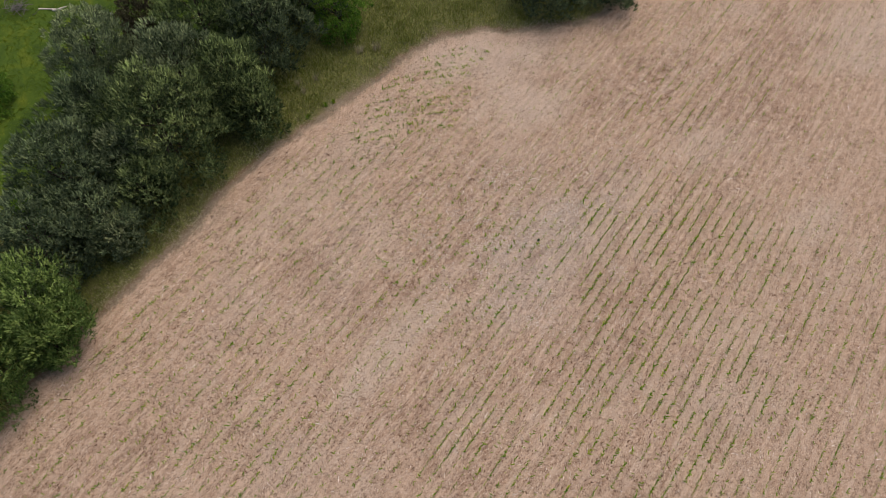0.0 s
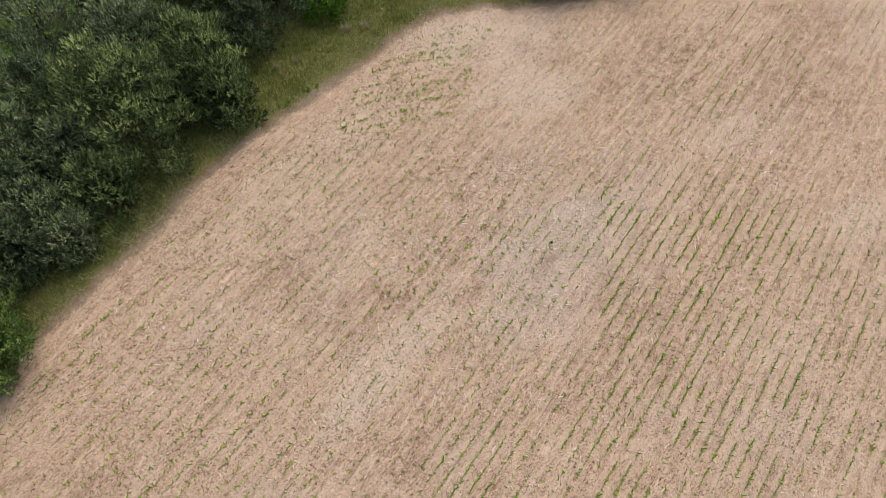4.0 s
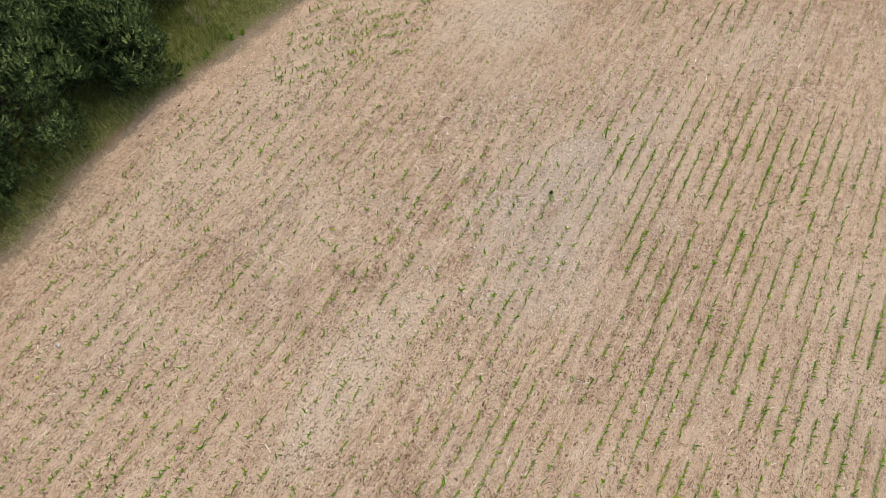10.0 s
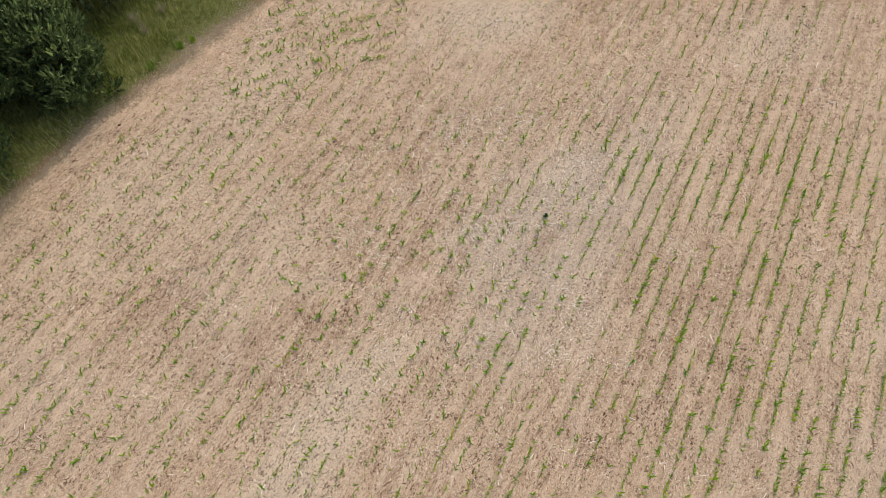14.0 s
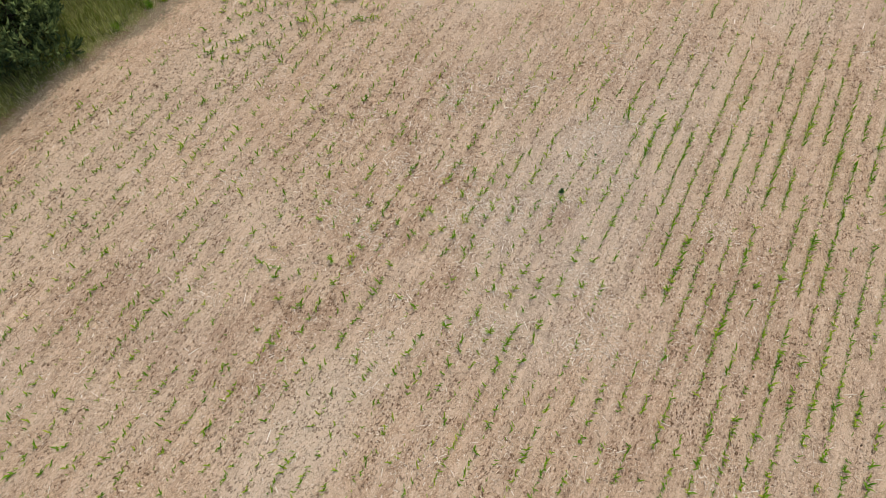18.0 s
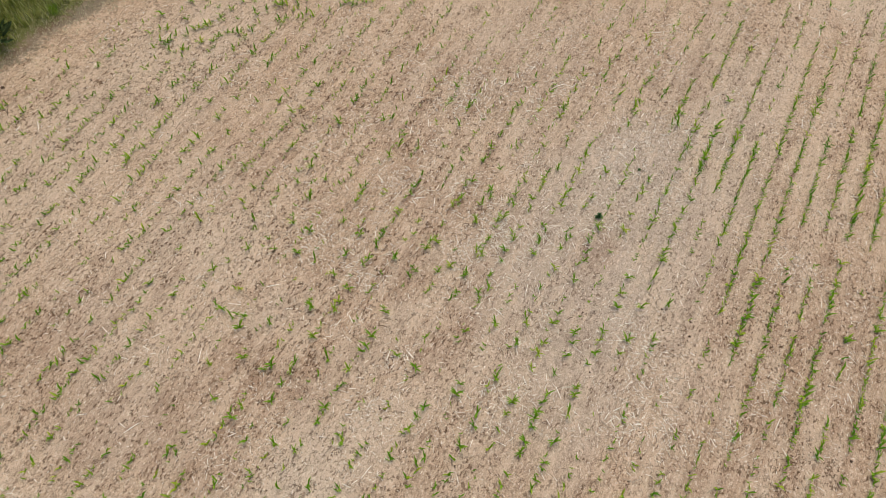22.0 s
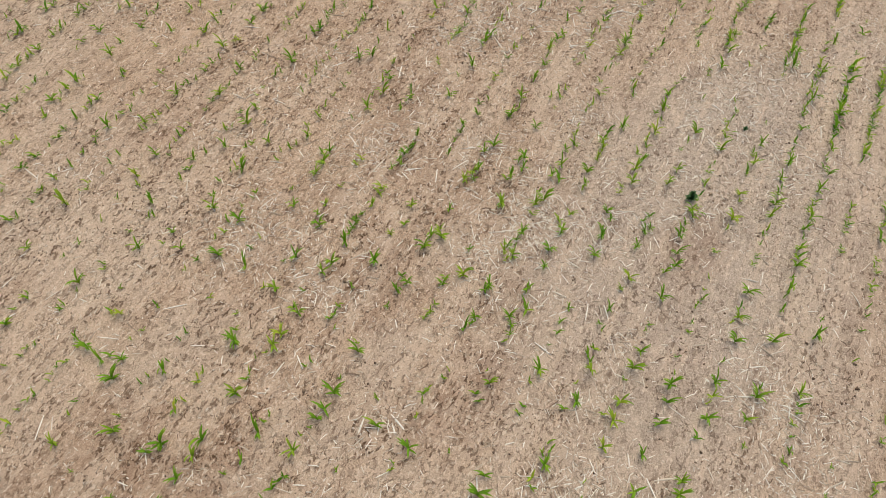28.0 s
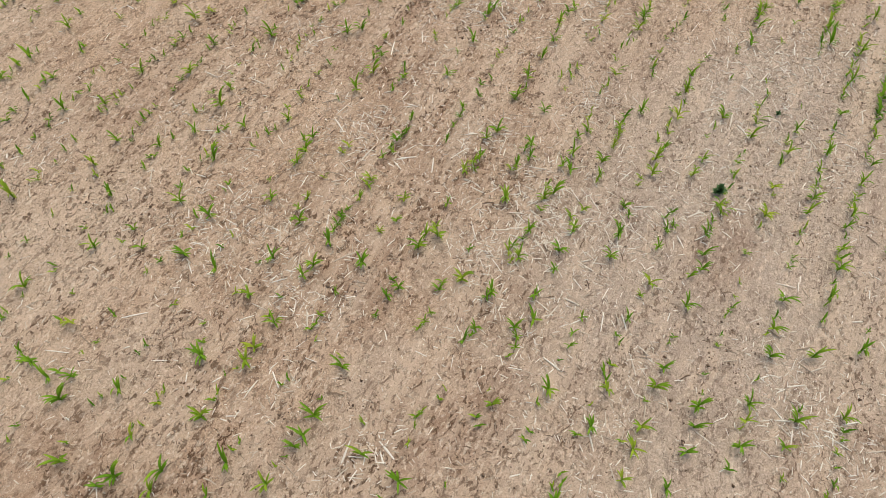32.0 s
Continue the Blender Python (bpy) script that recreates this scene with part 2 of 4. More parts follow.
    col = mix(t, fit_range(t, turf, 0.24, 0.38), col, edge)
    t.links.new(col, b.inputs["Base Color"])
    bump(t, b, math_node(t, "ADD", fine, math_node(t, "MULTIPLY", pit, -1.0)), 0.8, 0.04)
    return m


def leaf_material(name, stops, island=True, fresh=False, through_light=0.25, patch=0.6):
    m, t, b = material(name, 0.75, 0, 0.12)
    if island:
        rnd = t.nodes.new("ShaderNodeNewGeometry").outputs["Random Per Island"]
    else:
        rnd = t.nodes.new("ShaderNodeObjectInfo").outputs["Random"]
    geo = t.nodes.new("ShaderNodeNewGeometry").outputs["Position"]
    wide = noise_tex(t, patch, 3, 0.6, geo)
    fac = math_node(t, "ADD", math_node(t, "MULTIPLY", rnd, 0.5), math_node(t, "MULTIPLY", fit_range(t, wide, 0.3, 0.7), 0.5))
    if fresh:                                        # young shoots paler; inner and lower ones darkened to imitate crown shade
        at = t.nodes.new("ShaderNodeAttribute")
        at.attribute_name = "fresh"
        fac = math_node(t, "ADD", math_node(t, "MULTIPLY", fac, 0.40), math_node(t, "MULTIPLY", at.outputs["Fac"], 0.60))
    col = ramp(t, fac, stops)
    t.links.new(col, b.inputs["Base Color"])
    if through_light:
        tr = t.nodes.new("ShaderNodeBsdfTranslucent")
        t.links.new(col, tr.inputs["Color"])
        ms = t.nodes.new("ShaderNodeMixShader")
        ms.inputs[0].default_value = through_light
        t.links.new(b.outputs[0], ms.inputs[1])
        t.links.new(tr.outputs[0], ms.inputs[2])
        t.links.new(ms.outputs[0], t.nodes["Material Output"].inputs["Surface"])
    return m


def plain_material(name, stops, rough=0.9, scale=20, island=False):
    m, t, b = material(name, rough, 0, 0.2)
    geo = t.nodes.new("ShaderNodeNewGeometry")
    grain = noise_tex(t, scale, 4, 0.65, geo.outputs["Position"])
    fac = grain
    if island:
        fac = math_node(t, "ADD", math_node(t, "MULTIPLY", geo.outputs["Random Per Island"], 0.7), math_node(t, "MULTIPLY", grain, 0.3))
    t.links.new(ramp(t, fac, stops), b.inputs["Base Color"])
    bump(t, b, grain, 0.4, 0.01)
    return m


GROUND = ground_material()
MAIZE = leaf_material("maize_leaf", [(0.12, (0.092, 0.240, 0.016)), (0.5, (0.220, 0.405, 0.028)), (0.88, (0.52, 0.57, 0.06))], patch=1.5, through_light=0.25)
STRAW = plain_material("bleached_stalk", [(0.10, (0.30, 0.20, 0.13)), (0.35, (0.66, 0.54, 0.41)), (0.70, (0.92, 0.84, 0.72))], 0.7, 30, True)
CLOD = plain_material("soil_clod", [(0.1, (0.13, 0.082, 0.055)), (0.5, (0.27, 0.18, 0.12)), (0.9, (0.50, 0.37, 0.27))], 0.95, 30, True)
# Needle ramps run from painted crown shade and old needles to pale young shoots.
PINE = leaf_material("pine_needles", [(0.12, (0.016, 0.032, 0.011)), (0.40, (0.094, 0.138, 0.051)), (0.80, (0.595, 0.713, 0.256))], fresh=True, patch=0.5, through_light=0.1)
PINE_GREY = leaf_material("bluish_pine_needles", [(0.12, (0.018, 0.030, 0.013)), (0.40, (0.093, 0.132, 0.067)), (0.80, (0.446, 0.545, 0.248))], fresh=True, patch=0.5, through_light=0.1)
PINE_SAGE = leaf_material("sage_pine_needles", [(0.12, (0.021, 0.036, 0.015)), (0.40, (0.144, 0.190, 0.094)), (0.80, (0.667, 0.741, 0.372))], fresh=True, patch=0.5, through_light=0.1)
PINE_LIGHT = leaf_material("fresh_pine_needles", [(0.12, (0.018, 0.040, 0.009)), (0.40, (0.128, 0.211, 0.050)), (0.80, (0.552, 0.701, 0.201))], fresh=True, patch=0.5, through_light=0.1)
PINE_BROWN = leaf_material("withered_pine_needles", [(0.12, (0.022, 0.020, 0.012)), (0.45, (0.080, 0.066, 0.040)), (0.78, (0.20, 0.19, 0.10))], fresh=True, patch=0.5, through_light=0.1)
BROADLEAF = leaf_material("broad_leaves", [(0.2, (0.055, 0.13, 0.016)), (0.5, (0.13, 0.26, 0.030)), (0.8, (0.24, 0.38, 0.06))], patch=0.8)
TURF = leaf_material("grass_blades", [(0.10, (0.125, 0.175, 0.028)), (0.42, (0.310, 0.345, 0.075)), (0.8, (0.60, 0.58, 0.24))], patch=0.5, through_light=0.2)
MEADOW = leaf_material("meadow_blades", [(0.2, (0.130, 0.205, 0.022)), (0.5, (0.185, 0.270, 0.028)), (0.85, (0.30, 0.35, 0.045))], patch=0.3, through_light=0.2)
DRY = leaf_material("dry_grass", [(0.2, (0.40, 0.34, 0.20)), (0.8, (0.70, 0.63, 0.43))], patch=0.8, through_light=0.2)
WEED = leaf_material("weed_leaf", [(0.2, (0.08, 0.16, 0.06)), (0.8, (0.19, 0.34, 0.13))], patch=3)
BARK = plain_material("pine_bark", [(0.3, (0.035, 0.029, 0.023)), (0.7, (0.085, 0.068, 0.052))], 0.9, 9)
DEADWOOD = plain_material("grey_dead_wood", [(0.3, (0.14, 0.12, 0.11)), (0.7, (0.30, 0.27, 0.25))], 0.9, 14)
DRY_LEAF = plain_material("dry_leaf_scraps", [(0.1, (0.13, 0.08, 0.05)), (0.45, (0.36, 0.25, 0.165)), (0.85, (0.70, 0.57, 0.43))], 0.85, 25, True)
STONE = plain_material("pale_stone", [(0.3, (0.55, 0.53, 0.49)), (0.7, (0.78, 0.76, 0.72))], 0.8, 25)


# ---- mesh helpers ----
def mesh_of(name, verts, faces, mat, flat=False):
    """A mesh from arrays of corners and of equally sided faces."""
    verts, faces = np.asarray(verts, np.float32), np.asarray(faces, np.int32)
    me = bpy.data.meshes.new(name)
    k = faces.shape[1]
    me.vertices.add(len(verts))
    me.vertices.foreach_set("co", verts.ravel())
    me.loops.add(faces.size)
    me.loops.foreach_set("vertex_index", faces.ravel())
    me.polygons.add(len(faces))
    me.polygons.foreach_set("loop_start", np.arange(0, faces.size, k, dtype=np.int32))
    me.polygons.foreach_set("use_smooth", np.full(len(faces), not flat))
    me.update(calc_edges=True)
    me.materials.append(mat)
    return me


def part(name, me, parent, label="", m=None):
    ob = new(name, me)
    ob.parent = parent
    if m is not None:
        ob.matrix_basis = m
    if label:
        tagged(ob, label)
    return ob


def spread(template, faces, places, frames, scales):
    """One array mesh: the template's corners set at every place, turned by its frame (3 x 3 columns) and scaled."""
    n, k = len(places), len(template)
    v = np.einsum("nij,kj->nki", frames, template) * np.asarray(scales)[:, None, None] + np.asarray(places)[:, None, :]
    f = faces[None] + (np.arange(n) * k)[:, None, None]
    return v.reshape(-1, 3), f.reshape(-1, faces.shape[1])


def frames_from(axis, spin):
    """Turned frames with the third column along axis and a spin about it."""
    axis = axis / np.linalg.norm(axis, axis=1, keepdims=True)
    helper = np.where(np.abs(axis[:, 2:3]) < 0.9, np.array([[0, 0, 1.0]]), np.array([[1.0, 0, 0]]))
    u = np.cross(helper, axis)
    u /= np.linalg.norm(u, axis=1, keepdims=True)
    v = np.cross(axis, u)
    c, s = np.cos(spin)[:, None], np.sin(spin)[:, None]
    return np.stack([u * c + v * s, v * c - u * s, axis], axis=2)


def flat_frames(spin):
    c, s, o, i = np.cos(spin), np.sin(spin), np.zeros_like(spin), np.ones_like(spin)
    return np.stack([np.stack([c, -s, o], 1), np.stack([s, c, o], 1), np.stack([o, o, i], 1)], axis=1)


def tube(points, radii, sides=7):
    """Corners and quads of a tapered, bent limb."""
    points = np.asarray(points, float)
    ways = np.gradient(points, axis=0)
    fr = frames_from(ways, np.zeros(len(points)))
    ang = np.arange(sides) / sides * math.tau
    ring = np.stack([np.cos(ang), np.sin(ang), 0 * ang], 1)
    v = np.einsum("nij,kj->nki", fr, ring) * np.asarray(radii)[:, None, None] + points[:, None, :]
    f = []
    for a in range(len(points) - 1):
        for b in range(sides):
            c = (b + 1) % sides
            f.append((a * sides + b, a * sides + c, (a + 1) * sides + c, (a + 1) * sides + b))
    return v.reshape(-1, 3), np.array(f)


# ---- ground ----
def grid_lines(lo, hi, fine_lo, fine_hi, fine, coarse):
    a = [np.arange(fine_lo, fine_hi, fine), np.arange(lo, fine_lo, coarse), np.arange(fine_hi, hi, coarse)]
    step, far = coarse, []
    d = 0.0
    while d < 2500:
        step *= 1.35
        d += step
        far.append(d)
    far = np.array(far)
    return np.unique(np.round(np.concatenate(a + [lo - far, hi + far]), 4))


def build_ground():
    gx, gy = grid_lines(-62, 42, -17, 7, 0.10, 0.32), grid_lines(-42, 52, -10, 8, 0.10, 0.32)
    X, Y = np.meshgrid(gx, gy)
    x, y = X.ravel(), Y.ravel()
    z = ground_z(x, y)
    nx, ny = len(gx), len(gy)
    i = (np.arange(ny - 1)[:, None] * nx + np.arange(nx - 1)[None]).ravel()
    me = mesh_of("ground", np.stack([x, y, z], 1), np.stack([i, i + 1, i + nx + 1, i + nx], 1), GROUND)
    wob = lambda amount, k: amount * (0.7 * fbm(x, y, 4.0, k) + 1.1 * fbm(0.3 * along(x, y), across(x, y), 1.5, k + 3))

    def blot(cx, cy, rx, ry, turn, soft=0.6, k=30):
        c, s = math.cos(radians(turn)), math.sin(radians(turn))
        u, v = (x - cx) * c + (y - cy) * s, (y - cy) * c - (x - cx) * s
        return 1 - smooth(1 - soft, 1 + soft, np.hypot(u / rx, v / ry) + wob(0.45, k))

    sand = np.maximum.reduce([1.0 * blot(-6, 18.4, 5.4, 3.4, 15), 0.85 * blot(-3.5, 14.0, 4, 3, 60), 0.85 * blot(-9.3, -11.6, 5.0, 1.6, 62, 0.7),
                              0.7 * blot(22, 7.7, 3.5, 2.2, 50), 0.7 * blot(28, 30, 6, 4, 50),
                              0.75 * blot(13.5, 13.5, 3.4, 2.2, 40), 0.45 * blot(-18, 1, 9, 2.5, 65), 0.35 * blot(-14, -6, 6, 2, 65),
                              0.7 * blot(-7.3, -8.8, 2.6, 1.1, 60), 0.6 * blot(-9.9, -4.3, 1.3, 0.7, 40), 0.6 * blot(-6.2, -4.2, 0.9, 0.5, 60),
                              0.6 * blot(-5.2, -1.7, 1.0, 0.4, 62), 0.5 * blot(-6.9, -5.7, 1.1, 0.6, 60), 0.5 * blot(-11.8, -2.3, 1.6, 0.8, 60),
                              0.30 * smooth(0.15, 0.7, fbm(x, y, 7, 40))])
    grey = np.maximum.reduce([0.72 * blot(0.6, -1.2, 6.4, 3.4, 62, 0.8), 0.40 * blot(4, 4, 7, 2.2, 65, 0.8), 0.3 * smooth(0.2, 0.8, fbm(x, y, 6, 41))])
    brown = np.maximum.reduce([0.5 * blot(-5.6, -1.6, 3.2, 2.2, 65, 0.8), 0.7 * blot(6, 18, 5, 2.5, 50, 0.8), 0.6 * blot(17, 18, 7, 3.5, 55, 0.8),
                               0.45 * blot(-8.2, -3.4, 2.2, 1.4, 40, 0.8), 0.5 * blot(-5.2, -5.0, 2.4, 0.9, 15, 0.8), 0.5 * blot(6, -6, 6, 3, 65, 0.8),
                               0.8 * blot(-6.6, -2.2, 0.9, 0.5, 62), 0.9 * blot(-9.1, -4.6, 0.6, 0.35, 62), 0.7 * blot(-6.5, 0.6, 1.1, 0.6, 60),
                               0.7 * blot(-4.6, -4.8, 0.8, 0.6, 30), 0.8 * blot(-5.4, -5.4, 0.9, 0.5, 50), 0.7 * blot(-0.1, -1.3, 0.7, 0.5, 60),
                               0.7 * blot(-7.6, -0.8, 0.8, 0.4, 60), 0.6 * blot(-11.5, 1.1, 0.9, 0.5, 40), 0.6 * blot(-4.8, 4.3, 0.9, 0.5, 60),
                               0.55 * smooth(0.1, 0.6, fbm(x, y, 5, 44))])
    f = field_in(x, y)
    turf = smooth(0.5, -1.6, f)
    ca = me.color_attributes.new("soil", "FLOAT_COLOR", "POINT")
    ca.data.foreach_set("color", np.stack([sand, grey, turf + smooth(-10.5, -13, f), brown], 1).astype(np.float32).ravel())
    return tagged(new("ground", me), "sandy ploughed field soil running into a grassy verge", "ground", kind="structure")


build_ground()


# ---- trees ----
def spray_template(blades, stem, length, width, open_, seed):
    """A brush of narrow pointed blades along a short shoot, which runs up the third axis."""
    r = np.random.default_rng(seed)
    v, f = [], []
    for k in range(blades):
        a = k * 2.39996 + r.uniform(-0.3, 0.3)
        tilt = open_ * r.uniform(0.45, 1.0) * (1.15 - 0.8 * k / blades)
        way = np.array([math.sin(tilt) * math.cos(a), math.sin(tilt) * math.sin(a), math.cos(tilt)])
        side = np.cross(way, [0.3, 0.1, 1.0])
        side /= np.linalg.norm(side)
        start = np.array([0, 0, stem * k / blades])
        l = length * r.uniform(0.75, 1.1)
        n = len(v)
        v += [start, start + way * l * 0.45 + side * width / 2, start + way * l, start + way * l * 0.45 - side * width / 2]
        f.append((n, n + 1, n + 2, n + 3))
    return np.array(v), np.array(f)


def shoot_template():
    """A young pine shoot: a pointed brush of needles, bent a little, with loose needles at its foot."""
    v, f = [], []
    for z, r, bend in ((0.0, 0.022, 0.0), (0.11, 0.046, 0.008), (0.22, 0.036, 0.024), (0.33, 0.006, 0.050)):
        for k in range(3):
            a = math.tau * (k / 3 + z)
            v.append((math.cos(a) * r + bend, math.sin(a) * r, z))
    for k in range(3):
        for b in range(3):
            c = (b + 1) % 3
            f.append((k * 3 + b, k * 3 + c, k * 3 + 3 + c, k * 3 + 3 + b))
    bv, bf = spray_template(2, 0.16, 0.17, 0.050, 1.3, 5)
    return np.concatenate([np.array(v), bv]), np.concatenate([np.array(f), bf + len(v)])


def tree(name, x, y, height, radius, mat, label, seed, spray, dense=1.0, low=0.08, category="tree", size=1.0, upswept=0.8, tuft=None):
    """Trunk, limbs and a crown of leafy boughs; each bough carries shoots, each shoot a few sprays."""
    r = np.random.default_rng(seed)
    root = new(name)
    root.location = (x, y, float(ground_z(x, y)) - 0.05)
    tagged(root, label, category)
    n = 8
    tz = np.linspace(0, height * 0.9, n)
    tp = np.stack([np.cumsum(r.normal(0, 0.09, n)), np.cumsum(r.normal(0, 0.09, n)), tz], 1)
    tp[0, :2] = 0
    part("trunk", mesh_of("trunk", *tube(tp, np.linspace(0.018 * height, 0.004 * height, n)), BARK), root)
    boughs = int(4.7 * radius * height ** 0.8 * dense)
    tops, ways = [], []
    for k in range(boughs):
        w = (k + 0.5) / boughs
        az = k * 2.39996 + r.uniform(-0.35, 0.35)
        h = low + (1 - low) * w ** 1.15                       # share of the height
        girth = math.sqrt(max(0.0, 1 - max(0.0, (h - 0.30) / 0.72) ** 2.0)) * (0.80 + 0.20 * min(1.0, h / 0.3))
        lump = 1 + 0.20 * math.sin(3 * az + seed + 3 * h) + 0.13 * math.sin(5 * az + 2.1 * seed + 9 * h)
        rad = radius * girth * lump * r.uniform(0.70, 1.06)
        tops.append((math.cos(az) * rad, math.sin(az) * rad, h * height * r.uniform(0.92, 1.04)))
        ways.append((math.cos(az) * (0.25 + girth), math.sin(az) * (0.25 + girth), 0.25 + 0.9 * h))
    tops, ways = np.array(tops), np.array(ways)
    ways /= np.linalg.norm(ways, axis=1, keepdims=True)
    for k in range(0, boughs, max(1, boughs // 20)):
        zt = float(np.clip(tops[k, 2] * r.uniform(0.5, 0.8), 0.06 * height, 0.85 * height))
        s = np.array([np.interp(zt, tz, tp[:, 0]), np.interp(zt, tz, tp[:, 1]), zt])
        m1 = s * 0.5 + tops[k] * 0.5 - [0, 0, 0.04 * height]
        part("limb", mesh_of("limb", *tube([s, s * 0.45 + m1 * 0.55, m1 * 0.6 + tops[k] * 0.4, m1 * 0.2 + tops[k] * 0.8],
                                           [0.009 * height, 0.006 * height, 0.004 * height, 0.0015 * height], 5), BARK), root)
    tuft = tuft or spray
    places, axes, age_shades = [], [], []
    for p, wv in zip(tops, ways):
        m = int(r.integers(15, 21))
        lift = wv * 0.55 + np.array([0, 0, upswept])
        lift /= np.linalg.norm(lift)
        spin = r.uniform(0, math.tau, m)
        rise = np.sqrt(r.uniform(0, 1, m))                    # 0 at the bough's middle, 1 at its rim
        fr = frames_from(lift[None], np.zeros(1))[0]
        flat = (fr[:, 0][None] * np.cos(spin)[:, None] + fr[:, 1][None] * np.sin(spin)[:, None]) * rise[:, None]
        clump = (0.40 + 0.10 * radius) * r.uniform(0.8, 1.2)
        foot = p + flat * clump + lift * (0.30 * clump * (1 - rise ** 2))[:, None]
        way = lift + flat * 0.75 + r.normal(0, 0.10, (m, 3))
        way /= np.linalg.norm(way, axis=1, keepdims=True)
        # bough tops paler than rims: light from above put into the shoot colour
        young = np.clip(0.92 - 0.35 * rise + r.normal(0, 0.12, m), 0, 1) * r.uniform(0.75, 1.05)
        # lower boughs darker still, shade painted in by height
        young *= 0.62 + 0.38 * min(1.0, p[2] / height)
        places.append(foot)                                   # the shoot's leader
        axes.append(way + [0, 0, 0.5])
        age_shades.append(young)
        b = r.uniform(0, math.tau, m)                         # and a side shoot below it
        out = np.stack([np.cos(b), np.sin(b), r.uniform(-0.3, 0.3, m)], 1)
        places.append(foot - way * 0.08 + out * 0.08)
        axes.append(out * 0.6 + way * 0.75)
        age_shades.append(young * r.uniform(0.35, 0.85, m))
    inner = boughs * 9
    h = 0.04 + 0.90 * r.uniform(0, 1, inner) ** 1.2
    a = r.uniform(0, math.tau, inner)
    rad = radius * np.sqrt(np.clip(1 - np.clip((h - 0.3) / 0.72, 0, 1) ** 2, 0, 1)) * r.uniform(0.15, 0.84, inner)
    places.append(np.stack([np.cos(a) * rad, np.sin(a) * rad, h * height], 1))
    axes.append(np.stack([np.cos(a), np.sin(a), 0 * a + 0.7], 1))
    # inner needles coloured dark to imitate the crown's shaded inside
    age_shades.append(r.uniform(0.0, 0.35, inner))
    vs, fs, fresh, base = [], [], [], 0
    lead = range(0, len(places) - 1, 2)                       # leaders and side shoots take turns; the inner ones come last
    for template, chosen in ((spray, lead), (tuft, [k for k in range(len(places)) if k not in lead])):
        P, A, G = (np.concatenate([rows[k] for k in chosen]) for rows in (places, axes, age_shades))
        keep = P[:, 2] > 0.12
        P, A, G = P[keep], A[keep], G[keep]
        v, f = spread(*template, P, frames_from(A, r.uniform(0, math.tau, len(P))), r.uniform(0.75, 1.25, len(P)) * size)
        vs.append(v)
        fs.append(f + base)
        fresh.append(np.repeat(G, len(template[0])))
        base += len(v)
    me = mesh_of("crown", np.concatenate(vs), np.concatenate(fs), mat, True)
    # holds shoot age together with the painted crown shade
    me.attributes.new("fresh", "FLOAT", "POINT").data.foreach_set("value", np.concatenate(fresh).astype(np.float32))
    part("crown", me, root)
    return root


NEEDLES = shoot_template()
TUFT = spray_template(6, 0.24, 0.17, 0.062, 1.1, 1)
LEAVES = spray_template(7, 0.22, 0.17, 0.110, 1.35, 2)

PINES = [  # x, y, height, radius, tone
    (-32.3, -15.1, 7.4, 3.0, 2), (-31.3, -16.6, 5.0, 1.7, 2), (-33.6, -20.2, 6.4, 3.1, 2), (-37.2, -24.0, 7.0, 3.2, 2), (-34.2, -10.6, 7.0, 3.3, 1),
    (-32.3, -7.4, 5.8, 2.8, 1), (-30.3, -7.7, 3.4, 1.5, 3), (-35.0, -4.8, 7.8, 3.5, 1), (-29.7, 0.8, 9.2, 4.2, 0), (-29.9, -3.6, 4.8, 2.3, 0), (-31.8, -1.8, 6.3, 2.3, 3),
    (-35.6, 1.4, 7.2, 3.3, 1), (-37.6, 6.4, 8.2, 3.6, 3), (-26.6, 6.8, 7.5, 3.0, 0), (-24.6, 5.9, 5.8, 2.1, 0), (-31.0, 6.8, 8.2, 3.1, 3),
    (-31.0, 12.4, 9.0, 4.2, 0), (-26.4, 13.5, 8.0, 3.5, 1), (-29.6, 19.4, 8.6, 3.8, 0), (-25.2, 20.0, 8.0, 3.3, 1), (-3.2, 27.4, 6.2, 3.6, 1), (2.6, 29.8, 6.0, 3.0, 1),
    (-36.6, 11.6, 5.8, 1.9, 4),
]
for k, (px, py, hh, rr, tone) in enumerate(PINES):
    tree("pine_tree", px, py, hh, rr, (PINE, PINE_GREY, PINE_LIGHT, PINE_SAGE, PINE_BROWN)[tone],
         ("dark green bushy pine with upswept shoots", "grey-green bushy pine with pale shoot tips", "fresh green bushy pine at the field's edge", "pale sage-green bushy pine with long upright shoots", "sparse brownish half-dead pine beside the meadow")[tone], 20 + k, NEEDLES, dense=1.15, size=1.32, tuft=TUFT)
tree("deciduous_bush", -21.4, 18.8, 4.8, 2.4, BROADLEAF, "bright green leafy bush on the grass verge", 61, LEAVES, category="bush", upswept=0.5)
tree("deciduous_bush", -36.6, -7.8, 4.6, 1.1, BROADLEAF, "small bright green leafy bush among the pines", 62, LEAVES, category="bush", upswept=0.6)
tree("meadow_bush", -46.9, 3.9, 1.5, 1.4, BROADLEAF, "low round leafy bush on the meadow", 63, LEAVES, category="bush", upswept=0.5)
tree("meadow_bush", -46.2, 1.7, 1.0, 0.9, BROADLEAF, "low round leafy bush on the meadow", 64, LEAVES, category="bush", upswept=0.5)


